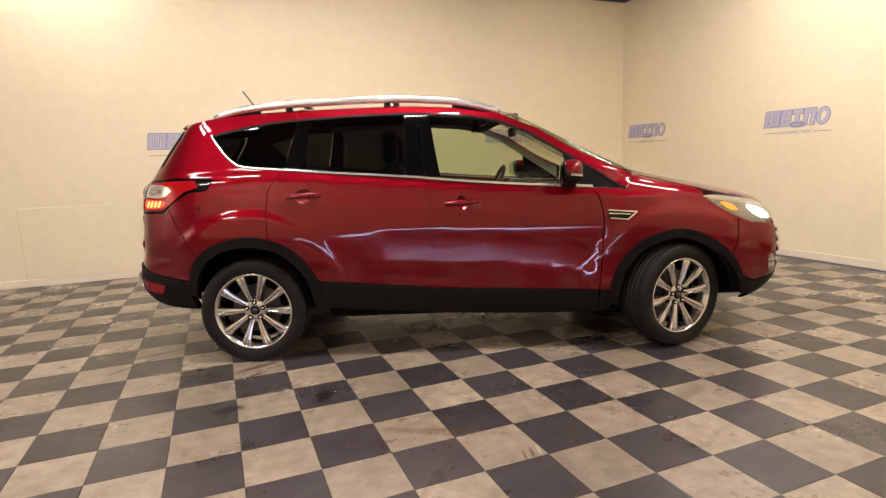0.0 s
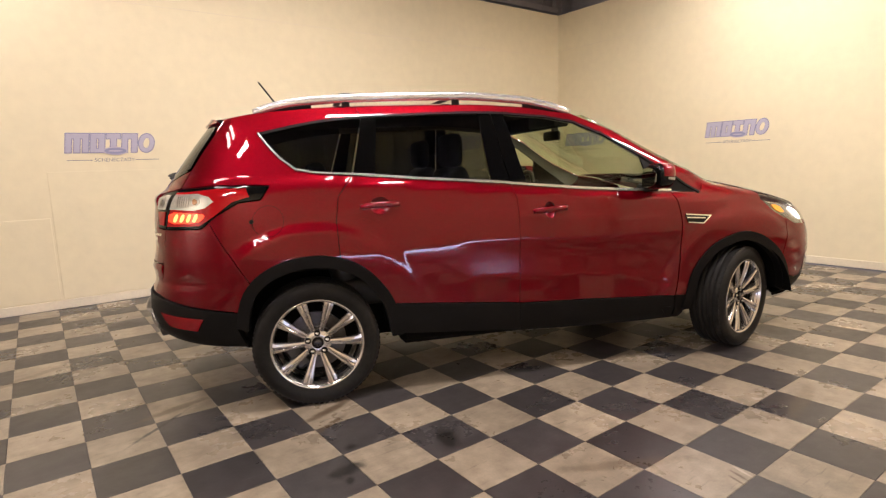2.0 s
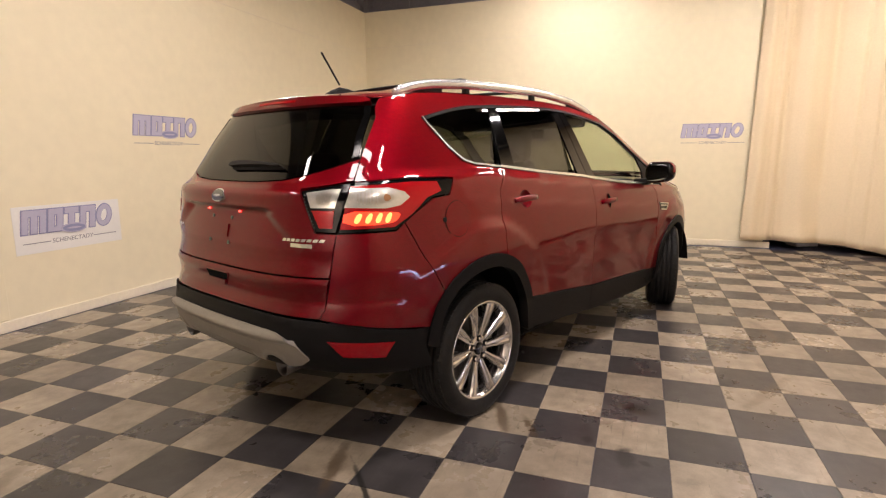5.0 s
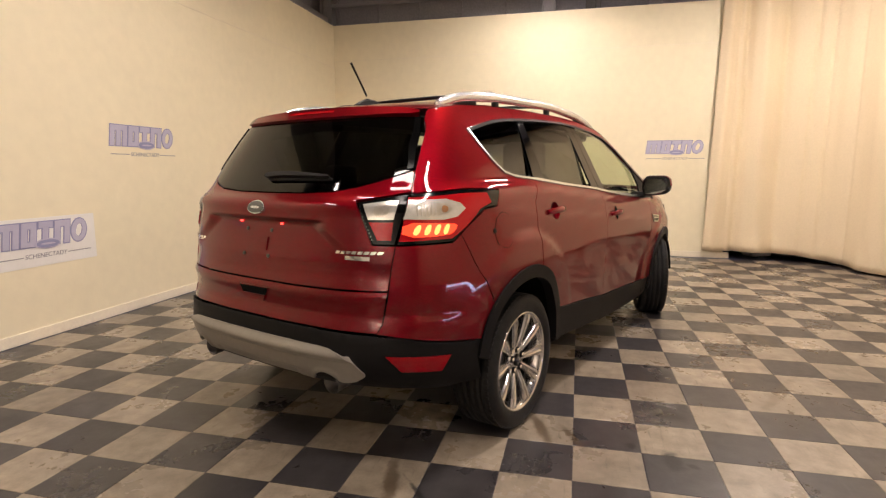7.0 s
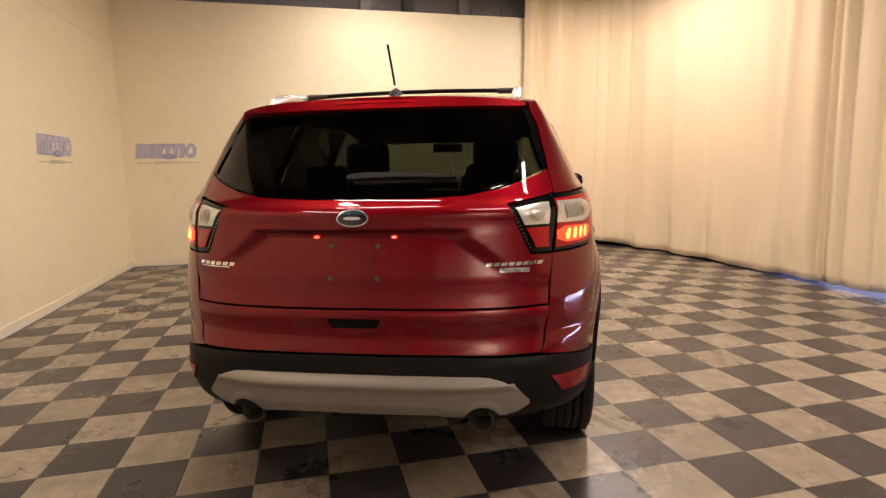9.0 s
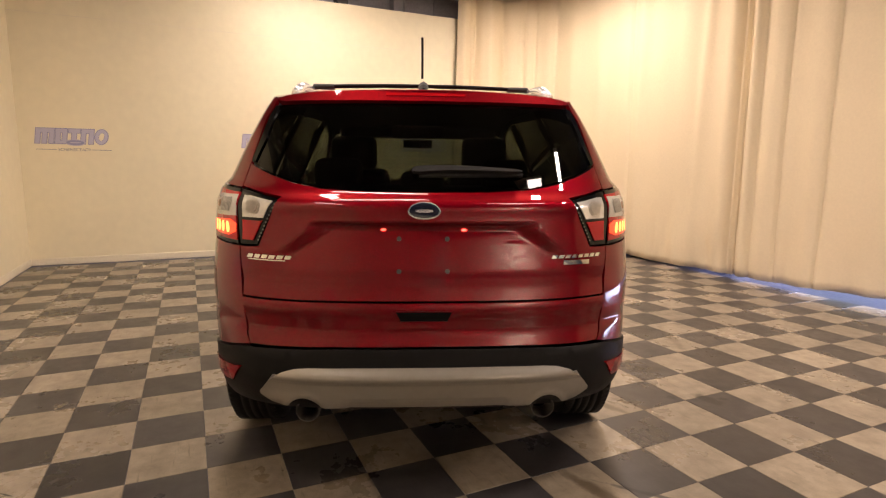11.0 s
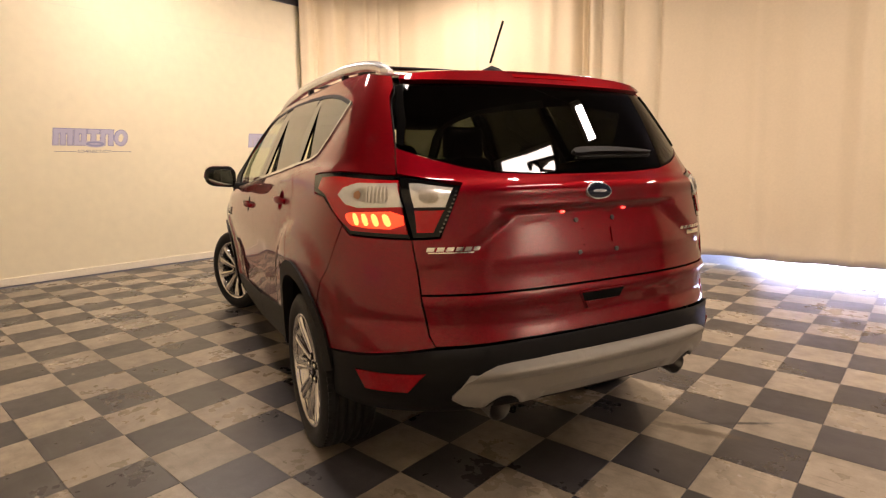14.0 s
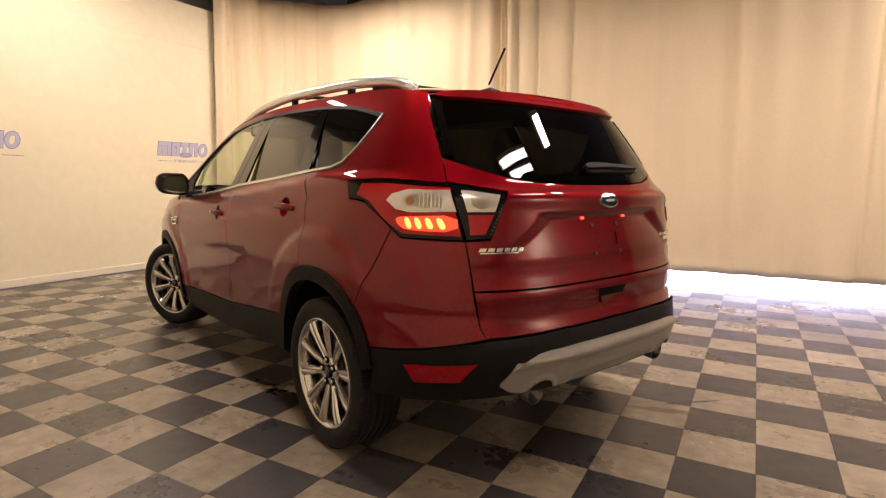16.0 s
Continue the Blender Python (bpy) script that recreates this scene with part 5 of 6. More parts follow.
for i, sy in enumerate((1, -1)):
    mir = part("door_mirror", mirror_form(18, 1.955, 2.105, 1.075, 1.232, 0.885, 1.105, 0.0, sy), M_GLOSSBLACK, CAR, "door mirror with a ruby cap", True)
    bm = mirror_form(18, 1.955, 2.105, 1.075, 1.232, 0.885, 1.105, 0.0035, sy)
    bmesh.ops.bisect_plane(bm, geom=bm.verts[:] + bm.edges[:] + bm.faces[:], plane_co=(2.03, 0, 1.158), plane_no=(0.10, 0, 1), clear_inner=True)
    bmesh.ops.bisect_plane(bm, geom=bm.verts[:] + bm.edges[:] + bm.faces[:], plane_co=(2.005, sy * 0.9, 0), plane_no=(1, sy * 0.16, 0), clear_inner=True)
    part("mirror_cap", bm, M_RED, mir, "ruby mirror cap", True)
    bm = mirror_form(18, 1.955, 2.105, 1.075, 1.232, 0.885, 1.105, 0.0045, sy)
    bmesh.ops.bisect_plane(bm, geom=bm.verts[:] + bm.edges[:] + bm.faces[:], plane_co=(2.03, 0, 1.142), plane_no=(0.10, 0, 1), clear_inner=True)
    bmesh.ops.bisect_plane(bm, geom=bm.verts[:] + bm.edges[:] + bm.faces[:], plane_co=(2.03, 0, 1.156), plane_no=(0.10, 0, 1), clear_outer=True)
    bmesh.ops.bisect_plane(bm, geom=bm.verts[:] + bm.edges[:] + bm.faces[:], plane_co=(2.03, sy * 0.9, 0), plane_no=(1, sy * 0.16, 0), clear_inner=True)
    part("indicator", bm, M_LAMPIN, mir, "clear indicator strip", True)
    bm = bmesh.new()
    loop = [bm.verts.new((1.9625 - 0.030 * ((y - 0.885) / 0.22), sy * y, z)) for y, z in ((0.918, 1.100), (0.912, 1.150), (0.925, 1.205), (0.98, 1.214), (1.04, 1.206), (1.076, 1.178), (1.074, 1.132), (1.04, 1.108), (0.98, 1.096))]
    face = bm.faces.new(loop)
    ext = bmesh.ops.extrude_face_region(bm, geom=[face])
    bmesh.ops.translate(bm, verts=[v for v in ext["geom"] if isinstance(v, bmesh.types.BMVert)], vec=(-0.004, 0, 0))
    bmesh.ops.recalc_face_normals(bm, faces=bm.faces)
    part("mirror_glass", bm, M_MIRROR, mir, "silvered mirror glass")
    part("mirror_foot", box_bm(1.99, min(sy * 0.80, sy * 0.91), 1.066, 2.085, max(sy * 0.80, sy * 0.91), 1.112, 0.014, seg=2), M_CLAD, mir, "black mirror foot", True)


def tube(path, rx, rz, seg=10):
    bm = bmesh.new()
    rings = []
    for i, p in enumerate(path):
        p = Vector(p)
        d = (Vector(path[min(i + 1, len(path) - 1)]) - Vector(path[max(i - 1, 0)])).normalized()
        sidev = d.cross(Vector((0, 0, 1)))
        sidev = sidev.normalized() if sidev.length > 0.05 else Vector((0, 1, 0))
        up = sidev.cross(d)
        rings.append([bm.verts.new(p + sidev * rx * math.cos(2 * math.pi * k / seg) + up * rz * math.sin(2 * math.pi * k / seg)) for k in range(seg)])
    for p, q in zip(rings, rings[1:]):
        for k in range(seg):
            bm.faces.new((p[k], p[(k + 1) % seg], q[(k + 1) % seg], q[k]))
    bm.faces.new(rings[0][::-1])
    bm.faces.new(rings[-1])
    bmesh.ops.recalc_face_normals(bm, faces=bm.faces)
    return bm


RAILZ = curve((-0.25, 1.588), (-0.16, 1.622), (0.0, 1.650), (0.3, 1.670), (0.9, 1.682), (1.3, 1.660), (1.5, 1.622), (1.64, 1.578))
for sy in (1, -1):
    path = [(x, sy * (0.575 - 0.02 * sstep(0.3, -0.25, x) + 0.02 * sstep(1.2, 1.64, x)), RAILZ(x) - 0.011) for x in (-0.25 + 1.89 * k / 40 for k in range(41))]
    rail = part("roof_rail", tube(path, 0.022, 0.0245, 14), M_SATIN, CAR, "satin silver roof rail", True)
    for fx in (0.25, 0.90):
        part("rail_foot", box_bm(fx - 0.022, sy * 0.572 - 0.014, ROOFZ(fx) - 0.02, fx + 0.022, sy * 0.572 + 0.014, RAILZ(fx) - 0.004, 0.006), M_CLAD, rail, "black rail foot")
    for x0, x1 in ((-0.24, 0.06), (1.33, 1.63)):      # wedge-shaped end feet
        b = bmesh.new()
        rows = []
        for k in range(9):
            x = x0 + (x1 - x0) * k / 8
            y = sy * (0.575 - 0.02 * sstep(0.3, -0.25, x) + 0.02 * sstep(1.2, 1.64, x))
            thin = 1 - 0.55 * (k / 8 if x0 < 0 else 1 - k / 8) ** 3
            top, low = RAILZ(x) - 0.010, ROOFZ(x) - 0.015
            rows.append([b.verts.new((x, y + dy * 0.013 * thin, z)) for dy, z in ((-1, low), (1, low), (1, top), (-1, top))])
        for p, q in zip(rows, rows[1:]):
            for j in range(4):
                b.faces.new((p[j], p[(j + 1) % 4], q[(j + 1) % 4], q[j]))
        b.faces.new(rows[0])
        b.faces.new(rows[-1])
        bmesh.ops.recalc_face_normals(b, faces=b.faces)
        part("rail_foot", b, M_CLAD, rail, "black rail foot")
for fx in (0.25, 0.93):
    path = [(fx, y, 1.678 + 0.012 * (1 - (y / 0.56) ** 2)) for y in (-0.56 + 1.12 * k / 16 for k in range(17))]
    bar = part("roof_crossbar", tube(path, 0.024, 0.010, 10), M_CLAD, CAR, "dark roof crossbar", True)
    for sy in (1, -1):
        part("clamp", box_bm(fx - 0.035, sy * 0.51 - 0.055, 1.668, fx + 0.035, sy * 0.51 + 0.055, 1.690, 0.009, seg=2), M_TRIM, bar, "grey rail clamp", True)

bm = bmesh.new()
for x, w, h in ((-0.23, 0.014, 0.010), (-0.19, 0.024, 0.026), (-0.13, 0.027, 0.038), (-0.07, 0.021, 0.026), (-0.02, 0.010, 0.008)):
    z = ROOFZ(x) + CROWN(x)
    for a in range(5):
        bm.verts.new((x, w * math.cos(math.pi * a / 4), z + 0.004 + h * math.sin(math.pi * a / 4)))
bmesh.ops.convex_hull(bm, input=bm.verts)
aerial = part("aerial", bm, M_CLAD, CAR, "black whip aerial")
part("whip", tube([(-0.125, 0.005, 1.672), (-0.18, 0.006, 1.75), (-0.236, 0.008, 1.828)], 0.0052, 0.0052, 8), M_CLAD, aerial)

# rear details
WIPER = [R(0.050, 1.232), R(0.056, 1.246), R(0.03, 1.256), R(-0.08, 1.258), R(-0.20, 1.254), R(-0.345, 1.243), R(-0.34, 1.236), R(-0.20, 1.240), R(-0.05, 1.240)]
wiper = single("rear_wiper", WIPER, M_RUBBER, "black rear wiper", gate, disp=0.030, flange=0.018, step=0.02, rounds=1, gap=0)
BLADE = [R(0.03, 1.228), R(0.03, 1.236), R(-0.35, 1.240), R(-0.35, 1.232)]
single("wiper_blade", BLADE, M_RUBBER, "", gate, disp=0.014, flange=0.013, step=0.03, gap=0)
ON = lambda h: (lambda p, u: gate_form(p, u) + h)
oval = single("badge", ellipse(uy(0.012, 1.111), 1.111, 0.060, 0.0265, 36), M_SATIN, "oval chrome-rimmed badge", gate, disp=lambda p, u: 0.016, flange=0.012, step=0.012, gap=0)
single("badge_field", ellipse(uy(0.012, 1.111), 1.111, 0.0555, 0.0222, 36), M_BADGE, "deep blue badge field", gate, disp=lambda p, u: 0.0185, flange=0.002, step=0.012, gap=0)
single("badge_mark", [R(0.044, 1.106), R(0.040, 1.116), R(-0.016, 1.116), R(-0.020, 1.106)], M_SATIN, "", gate, disp=lambda p, u: 0.0200, flange=0.001, step=0.02, gap=0, rounds=1)


def bars(y0, y1, z0, z1, n, slant):
    """Raised bright bars in the place of a model name."""
    w = (y1 - y0) / n
    for k in range(n):
        a, c = y0 + w * (k + 0.10), y0 + w * (k + 0.86)
        single("emblem_bar", [R(a, z0), R(c, z0), R(c + slant, z1), R(a + slant, z1)], M_CHROME, "", gate, disp=ON(0.0035), flange=0.003, step=0.03, gap=0)


bars(0.660, 0.478, 0.934, 0.938, 1, 0.0)
bars(0.650, 0.482, 0.941, 0.954, 6, -0.006)
bars(-0.448, -0.645, 0.945, 0.957, 8, -0.006)
single("emblem_plate", [R(-0.497, 0.922), R(-0.497, 0.938), R(-0.598, 0.936), R(-0.598, 0.920)], M_CHROME, "", gate, disp=ON(0.003), flange=0.003, step=0.03, gap=0)
for y in (0.100, -0.070):
    for z in (1.020, 0.906):
        single("plate_screw", ellipse(uy(y, z), z, 0.0088, 0.0088, 10), M_POCKET, "dark plate screw", gate, disp=ON(0.004), flange=0.004, step=0.01, gap=0)
for a in (((0.080, 0.985), (0.080, 0.989), (-0.052, 0.989), (-0.052, 0.985)), ((0.080, 0.930), (0.080, 0.934), (-0.052, 0.934), (-0.052, 0.930)), ((-0.052, 0.930), (-0.052, 0.989), (-0.056, 0.989), (-0.056, 0.930))):
    single("plate_rib", [R(*p) for p in a], M_RED, "", gate, disp=ON(0.0055), flange=0.006, step=0.03, gap=0)
# lamp emits red, standing in for its glow on the ruby ledge
M_PLATELAMP = material("glowing_plate_lamp", (0.8, 0.7, 0.6), 0.3, vary=0.0, emit=(1.0, 0.03, 0.025), emit_strength=4.0)
for y in (0.155, -0.130):
    single("plate_lamp", ellipse(uy(y, 1.052), 1.052, 0.010, 0.0045, 14), M_PLATELAMP, "small lit plate lamp, red like its glow on the paint", gate, disp=ON(0.006), flange=0.004, step=0.01, gap=0)
single("gate_pull", [R(0.120, 0.768), R(-0.096, 0.768), R(-0.062, 0.706), R(0.086, 0.706)], M_RED, "ruby pull recess of the tailgate", gate, disp=ON(0.003), flange=0.01, step=0.02, gap=0)
# raised dark patch in place of the shaded hollow of the pull
single("pull_shade", [R(0.110, 0.764), R(-0.086, 0.764), R(-0.070, 0.732), R(0.094, 0.732)], M_INNER, "dark patch standing for the shade inside the pull", gate, disp=ON(0.0045), flange=0.004, step=0.02, gap=0)
single("pull_lip", [R(0.080, 0.706), R(-0.056, 0.706), R(-0.070, 0.731), R(0.094, 0.731)], M_RED, "ruby lip of the pull", gate, disp=ON(0.009), flange=0.008, step=0.02, gap=0)
for sy in (1, -1):
    b = lathe([(-0.10, 0.040), (0.02, 0.041), (0.10, 0.043), (0.104, 0.0415), (0.102, 0.039), (0.02, 0.037), (0.02, 0.001)], 36)
    b.transform(Matrix.Translation((-0.748, sy * 0.430, 0.402)) @ Matrix.Rotation(radians(90), 4, "Z") @ Matrix.Rotation(radians(-6), 4, "X"))
    tip = part("exhaust_tip", b, M_TIP, CAR, "round steel exhaust tip", True)
    b = lathe([(0.096, 0.0395), (0.030, 0.038), (0.020, 0.001)], 32)
    b.transform(Matrix.Translation((-0.748, sy * 0.430, 0.402)) @ Matrix.Rotation(radians(90), 4, "Z") @ Matrix.Rotation(radians(-6), 4, "X"))
    part("dark_lining", b, M_INNER, tip, "flat black inside of the tip", True)


# ---------------------------------------------------------------- car: cabin
def seat(name, y, x, width, back_top, parent):
    b = box_bm(x - 0.05, y - width / 2, 0.46, x + 0.50, y + width / 2, 0.64, 0.05, seg=3)
    s = part(name, b, M_SEAT, parent, "charcoal leather seat", True)
    b = box_bm(-0.075, y - width / 2 + 0.01, 0.0, 0.075, y + width / 2 - 0.01, back_top - 0.55, 0.055, seg=3)
    for v in b.verts:
        v.co.y = y + (v.co.y - y) * (1 - 0.22 * sstep(0.25, back_top - 0.55, v.co.z))
    b.transform(Matrix.Translation((x, 0, 0.58)) @ Matrix.Rotation(radians(-14), 4, "Y"))
    part("backrest", b, M_SEAT, s, "", True)
    return s


def headrest(parent, y, x, z, w=0.25, h=0.19):
    b = box_bm(x - 0.05, y - w / 2, z, x + 0.05, y + w / 2, z + h, 0.045, seg=3)
    part("headrest", b, M_SEAT, parent, "", True)
    for k in (-0.05, 0.05):
        part("post", box_bm(x - 0.006, y + k - 0.006, z - 0.07, x + 0.006, y + k + 0.006, z + 0.02), M_CHROME, parent)


for y in (0.39, -0.39):
    s = seat("front_seat", y, 1.06, 0.52, 1.24, CAR)
    headrest(s, y * 1.08, 0.90, 1.25, 0.29, 0.21)
    part("sun_visor", box_bm(1.54, y - 0.20, 1.490, 1.57, y + 0.20, 1.570, 0.012, seg=2), M_TRIM, CAR, "charcoal sun visor", True)
s = seat("rear_seat", 0.0, 0.20, 1.30, 1.16, CAR)
for y in (0.42, -0.42):
    headrest(s, y, 0.07, 1.16, 0.24, 0.15)
headrest(s, 0.0, 0.07, 1.14, 0.22, 0.11)
b = box_bm(1.92, -0.74, 0.62, 2.45, 0.74, 1.045, 0.09, seg=4)
dash = part("dashboard", b, M_TRIM, CAR, "charcoal dashboard", True)
part("instrument_hood", box_bm(1.84, 0.22, 0.98, 2.06, 0.55, 1.085, 0.04, seg=3), M_TRIM, dash, "", True)
part("screen", box_bm(1.895, -0.12, 0.90, 1.915, 0.12, 1.04, 0.006), M_GLOSSBLACK, dash)
b = bmesh.new()
for i in range(40):
    for k in range(8):
        a, c = 2 * math.pi * i / 40, 2 * math.pi * k / 8
        b.verts.new(((0.185 + 0.017 * math.cos(c)) * math.cos(a), (0.185 + 0.017 * math.cos(c)) * math.sin(a), 0.017 * math.sin(c)))
b.verts.ensure_lookup_table()
for i in range(40):
    for k in range(8):
        b.faces.new([b.verts[(i % 40) * 8 + k], b.verts[((i + 1) % 40) * 8 + k], b.verts[((i + 1) % 40) * 8 + (k + 1) % 8], b.verts[(i % 40) * 8 + (k + 1) % 8]])
WHEELPOSE = Matrix.Translation((1.72, 0.385, 1.02)) @ Matrix.Rotation(radians(-66), 4, "Y")
b.transform(WHEELPOSE)
sw = part("steering_wheel", b, M_SEAT, CAR, "leather steering wheel", True)
b = box_bm(-0.05, -0.07, -0.02, 0.05, 0.07, 0.02, 0.015, seg=2)
box_bm(-0.02, -0.18, -0.01, 0.02, 0.18, 0.01, 0.006, bm=b)
b.transform(WHEELPOSE)
part("steering_hub", b, M_TRIM, sw, "", True)
b = lathe([(-0.02, 0.035), (-0.25, 0.035)], 16)
b.transform(WHEELPOSE @ Matrix.Rotation(radians(-90), 4, "X") @ Matrix.Rotation(math.pi, 4, "X"))
part("steering_column", b, M_TRIM, sw, "", True)
part("interior_mirror", box_bm(1.80, -0.12, 1.42, 1.83, 0.12, 1.49, 0.014, seg=2), M_TRIM, CAR, "charcoal interior mirror", True)
part("mirror_stem", box_bm(1.82, -0.02, 1.47, 1.86, 0.02, 1.60, 0.006), M_TRIM, CAR, "charcoal mirror stem")
part("windscreen_header", box_bm(1.575, -0.56, 1.487, 1.66, 0.56, 1.585, 0.015, seg=2), M_HEAD, CAR, "dark header over the windscreen", True)
part("centre_console", box_bm(0.95, -0.13, 0.44, 1.95, 0.13, 0.78, 0.04, seg=2), M_TRIM, CAR, "charcoal centre console", True)
part("cargo_floor", box_bm(-0.66, -0.55, 0.66, 0.12, 0.55, 0.72, 0.02), M_TRIM, CAR, "charcoal cargo floor")
# ---------------------------------------------------------------- wall signs
M_SIGN = material("lavender_sign_ink", (0.46, 0.44, 0.56), 0.5, vary=0.05)
M_SIGNDARK = material("slate_blue_sign_ink", (0.27, 0.27, 0.43), 0.5, vary=0.08)
M_SIGNGREY = material("grey_sign_ink", (0.25, 0.24, 0.26), 0.5, vary=0.05)
M_BANNER = material("white_banner", (0.80, 0.78, 0.74), 0.45, vary=0.03)


def slanted(x0, x1, z0, z1, slant, y0, y1, bm=None):
    bm = bm or bmesh.new()
    c = [(x0, z0), (x1, z0), (x1 + slant, z1), (x0 + slant, z1)]
    a, b = ([bm.verts.new((x, y, z)) for x, z in c] for y in (y0, y1))
    bm.faces.new(b[::-1])
    bm.faces.new(a)
    for k in range(4):
        bm.faces.new((a[k], b[k], b[(k + 1) % 4], a[(k + 1) % 4]))
    bmesh.ops.recalc_face_normals(bm, faces=bm.faces)
    return bm


def ring_bm(cx, cz, rx, rz, inner, y0, y1, slant, seg=28):
    """A flat slanting ring."""
    bm = bmesh.new()
    rows = []
    for y in (y0, y1):
        for k in (1.0, inner):
            rows.append([bm.verts.new((cx + k * rx * math.cos(a) + slant * math.sin(a), y, cz + (rz - (1 - k) * rx) * math.sin(a))) for a in (2 * math.pi * i / seg for i in range(seg))])
    for p, q in ((0, 1), (1, 3), (3, 2), (2, 0)):
        for i in range(seg):
            bm.faces.new((rows[p][i], rows[p][(i + 1) % seg], rows[q][(i + 1) % seg], rows[q][i]))
    bmesh.ops.recalc_face_normals(bm, faces=bm.faces)
    return bm


def wall_sign(m, banner=False):
    """A sign 0.82 m wide, made at the origin in the plane y = 0 and facing -y."""
    s = tagged(new("wall_sign"), "white banner with a row of lavender marks and an oval" if banner else "row of lavender marks with an oval on the cream wall", "sign", "signs on the partition walls")
    if banner:
        part("banner", box_bm(-0.455, -0.003, -0.190, 0.455, 0.0, 0.180, 0.001), M_BANNER, s, "white printed banner")
    e = 0.003 if banner else 0.0
    z0, z1, bar, edge = -0.035, 0.145, 0.046, 0.008
    x = -0.405
    for w, posts, low in ((0.205, 3, 0), (0.135, 2, 1), (0.135, 1, 0), (0.150, 2, 0)):     # uprights under a head bar
        for lift, grow, mat in ((0.0, edge, M_SIGNDARK), (0.0016, 0.0, M_SIGN)):
            box = [(x - grow, x + w - 0.018 + grow, z1 - bar - grow, z1 + grow)]
            for k in range(posts):
                px = x + (w - 0.018 - bar) * (k / (posts - 1) if posts > 1 else 0.5)
                box.append((px - grow, px + bar + grow, z0 - grow, z1 - bar))
            if low:
                box.append((x - grow, x + w - 0.018 + grow, z0 - grow, z0 + bar * 0.8 + grow))
            mark = bmesh.new()
            for n, (a, c, lo, hi) in enumerate(box):
                lean = 0.13
                slanted(a + lean * (lo - z0), c + lean * (lo - z0), lo, hi, lean * (hi - lo), -0.0030 - lift - 0.0001 * n - e, -e, mark)
            part("mark" if grow == 0 else "mark_outline", mark, mat, s)
        x += w
    part("mark_outline", ring_bm(x + 0.080, 0.055, 0.078, 0.100, 0.36, -0.0030 - e, -e, 0.012), M_SIGNDARK, s)
    part("mark", ring_bm(x + 0.080, 0.055, 0.069, 0.091, 0.46, -0.0046 - e, -e, 0.012), M_SIGN, s)
    for name, rx, rz, y, mat in (("oval", 0.108, 0.040, 0.0075, M_SIGN), ("oval_core", 0.096, 0.030, 0.0095, M_SIGNDARK), ("oval_bar", 0.062, 0.008, 0.0110, M_SIGN)):
        b = bmesh.new()
        bmesh.ops.create_cone(b, cap_ends=True, segments=36, radius1=1, radius2=1, depth=1, matrix=Matrix.Translation((0.015, -y - e, -0.022)) @ Matrix.Diagonal((rx, 0.003, rz, 1)) @ Matrix.Rotation(math.pi / 2, 4, "X"))
        part(name, b, mat, s)
    for x0, x1 in ((-0.40, -0.185), (0.185, 0.40)):
        part("rule", box_bm(x0, -0.002 - e, -0.113, x1, -e, -0.107), M_SIGNGREY, s)
    cu = bpy.data.curves.new("caption", "FONT")
    cu.body, cu.size, cu.align_x, cu.align_y, cu.extrude, cu.shear = "SCHENECTADY", 0.050, "CENTER", "CENTER", 0.0006, 0.15
    cu.materials.append(M_SIGNGREY)
    t = new("caption", cu)
    t.parent = s
    t.matrix_basis = Matrix.Translation((0.0, -0.0012 - e, -0.110)) @ Matrix.Rotation(math.pi / 2, 4, "X")
    s.matrix_world = m
    return s


first = wall_sign(pose(-0.29, YL, 1.535))
for sx in (1.95, 4.15, -2.55):
    copy_thing(first, pose(sx, YL, 1.535))
for sy in (6.78, 4.39, 2.01):
    copy_thing(first, pose(XF, sy, 1.555, 0, 0, -90))
wall_sign(pose(0.86, YL, 0.745), True)
# ---------------------------------------------------------------- floor tiles
floor = bpy.data.objects["floor"]
TX0, TX1, TY0, TY1 = -16, 20, -1, 24


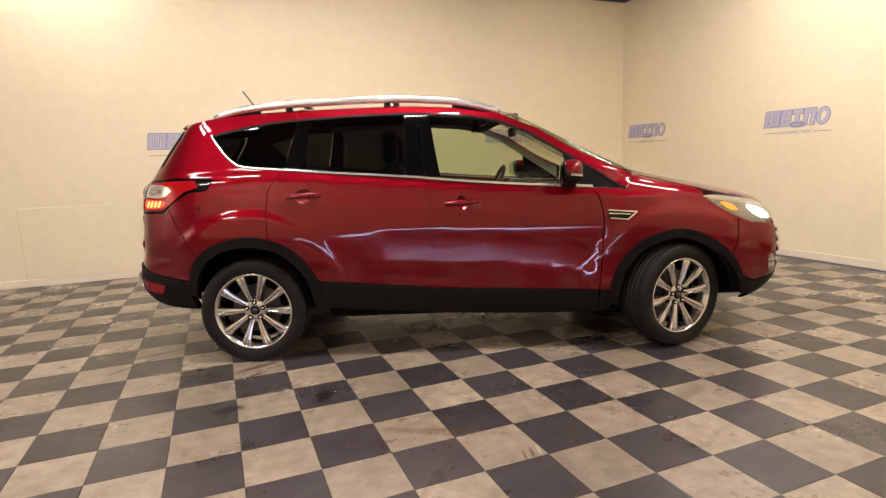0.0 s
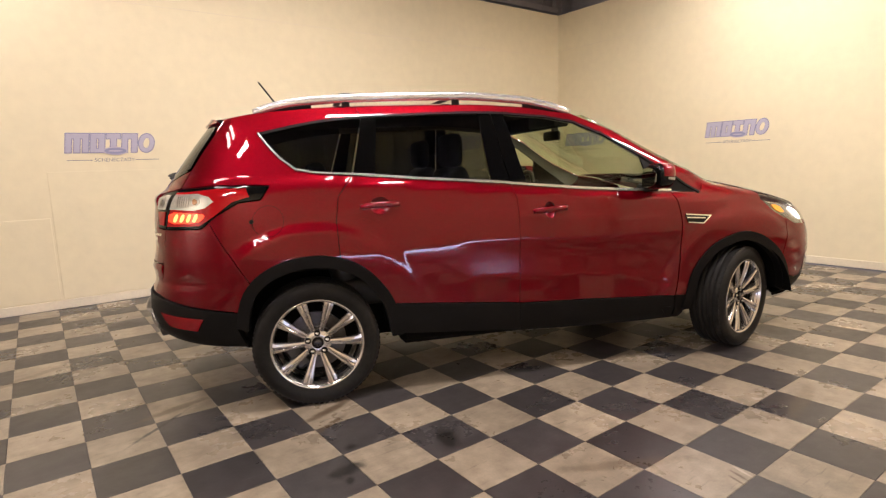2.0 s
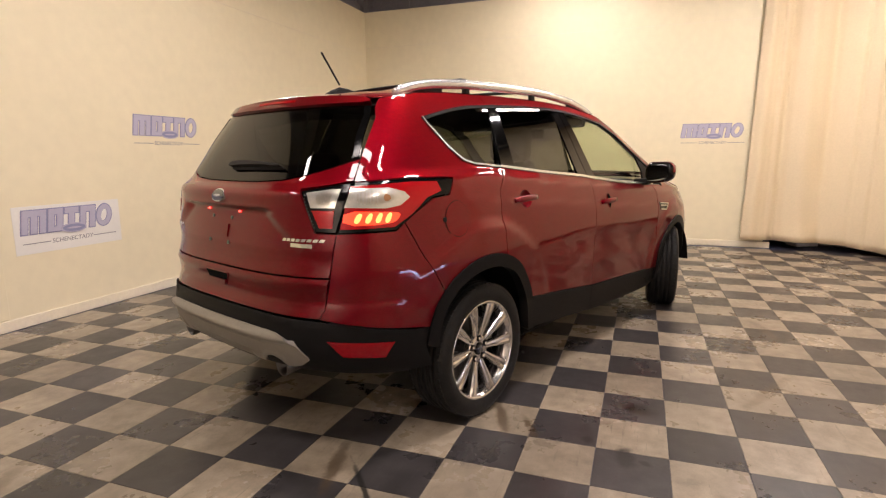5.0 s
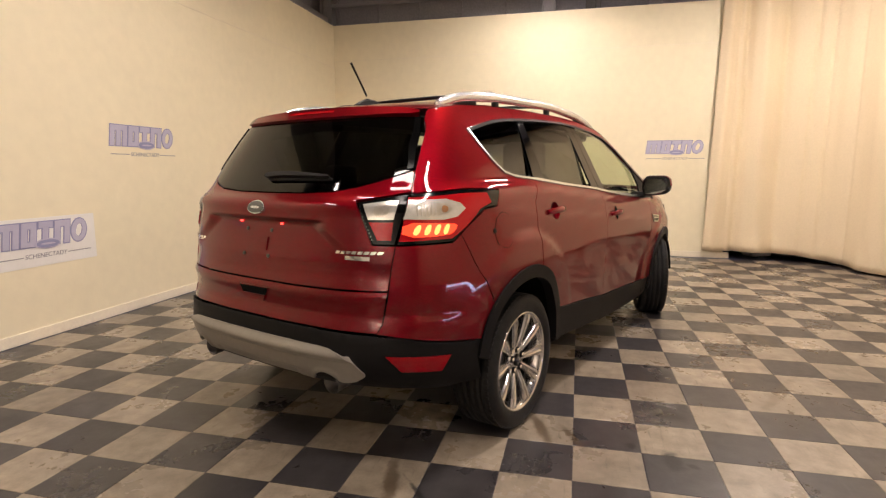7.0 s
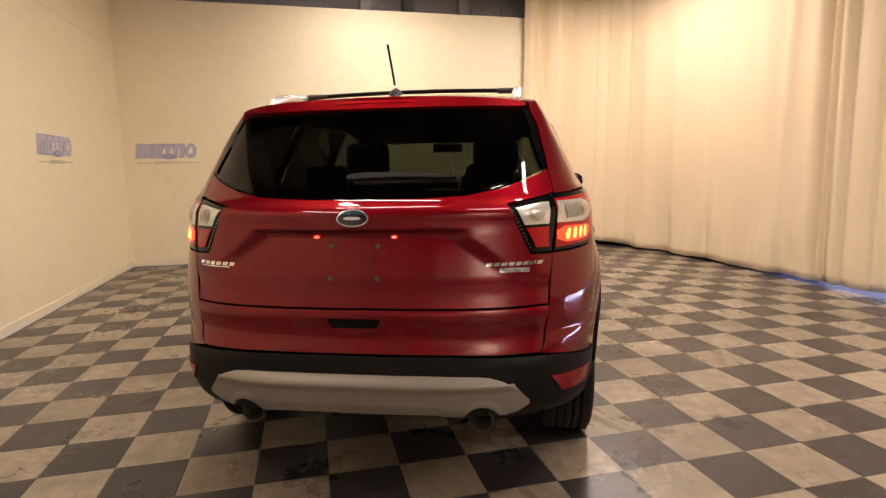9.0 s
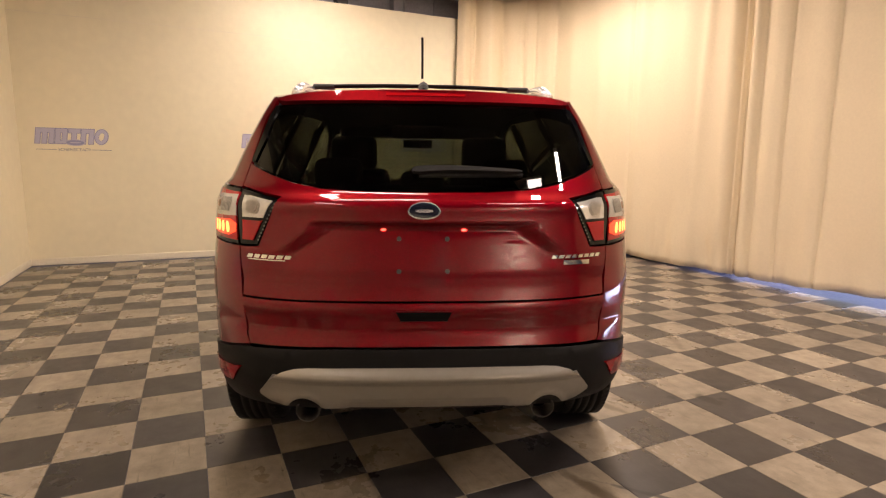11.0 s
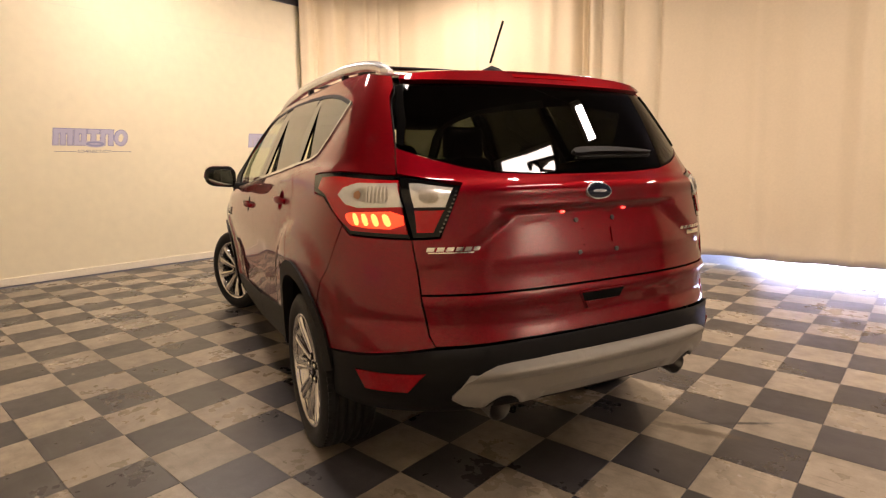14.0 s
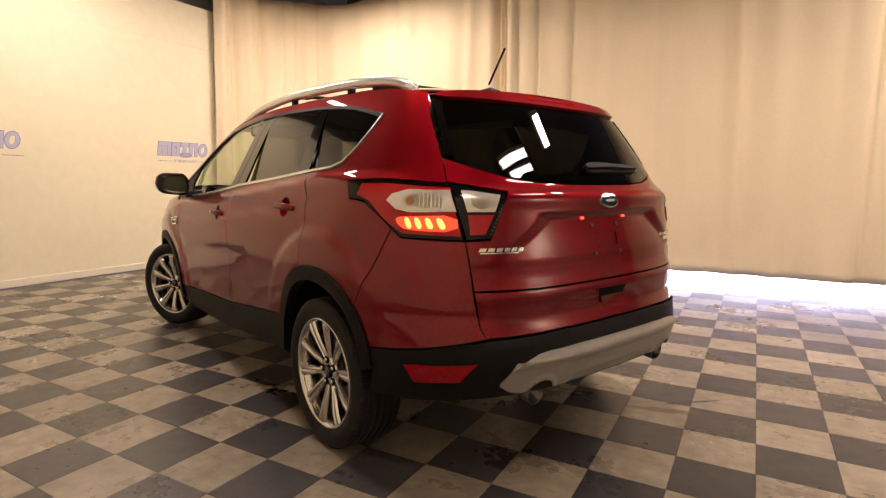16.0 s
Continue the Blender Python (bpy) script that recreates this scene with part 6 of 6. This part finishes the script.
def tile_mesh(name, mat):
    bm = box_bm(-T / 2 + 0.0007, -T / 2 + 0.0007, -0.004, T / 2 - 0.0007, T / 2 - 0.0007, 0.0)
    top = [e for e in bm.edges if all(v.co.z > -0.001 for v in e.verts)]
    bmesh.ops.bevel(bm, geom=top, offset=0.0012, segments=1, affect="EDGES")
    return mesh_of(name, bm, mat)


ME_TILE = (tile_mesh("dark_tile", M_DARK), tile_mesh("tan_tile", M_LIGHT))
rest = ([], [])
trnd = random.Random(11)
for i in range(TX0, TX1 + 1):
    for j in range(TY0, TY1):
        odd = (i + j) % 2
        x, y = (i + 0.5) * T, (j + 0.5) * T
        if x + T / 2 > XF or y + T / 2 > YL:
            continue
        if -2.2 < x < 3.2 and 0.9 < y < 6.35 and not (1.0 < x < 3.0 and 3.4 < y < 4.0):
            ob = new("floor_tile", ME_TILE[odd])
            ob.parent = floor
            ob.location = (x + trnd.uniform(-0.0006, 0.0006), y + trnd.uniform(-0.0006, 0.0006), trnd.uniform(-0.0006, 0.0003))
            ob.rotation_euler = (0, 0, trnd.uniform(-0.002, 0.002))
        else:
            rest[odd].append((x, y))
for odd in (0, 1):
    vs, fs = [], []
    for x, y in rest[odd]:
        k, h, g = len(vs), T / 2 - 0.0007, T / 2 - 0.0019
        z = trnd.uniform(-0.0006, 0.0003)
        vs += [(x - h, y - h, -0.004), (x + h, y - h, -0.004), (x + h, y + h, -0.004), (x - h, y + h, -0.004)]
        vs += [(x - g, y - g, z), (x + g, y - g, z), (x + g, y + g, z), (x - g, y + g, z)]
        fs += [(k + 4, k + 5, k + 6, k + 7)] + [(k + a, k + (a + 1) % 4, k + 4 + (a + 1) % 4, k + 4 + a) for a in range(4)]
    me = bpy.data.meshes.new("far_tiles")
    me.from_pydata(vs, [], fs)
    me.materials.append((M_DARK, M_LIGHT)[odd])
    ob = new("far_tiles", me)
    ob.parent = floor
    tagged(ob, kind="stuff", label=("charcoal", "tan")[odd] + " vinyl floor tiles towards the walls")
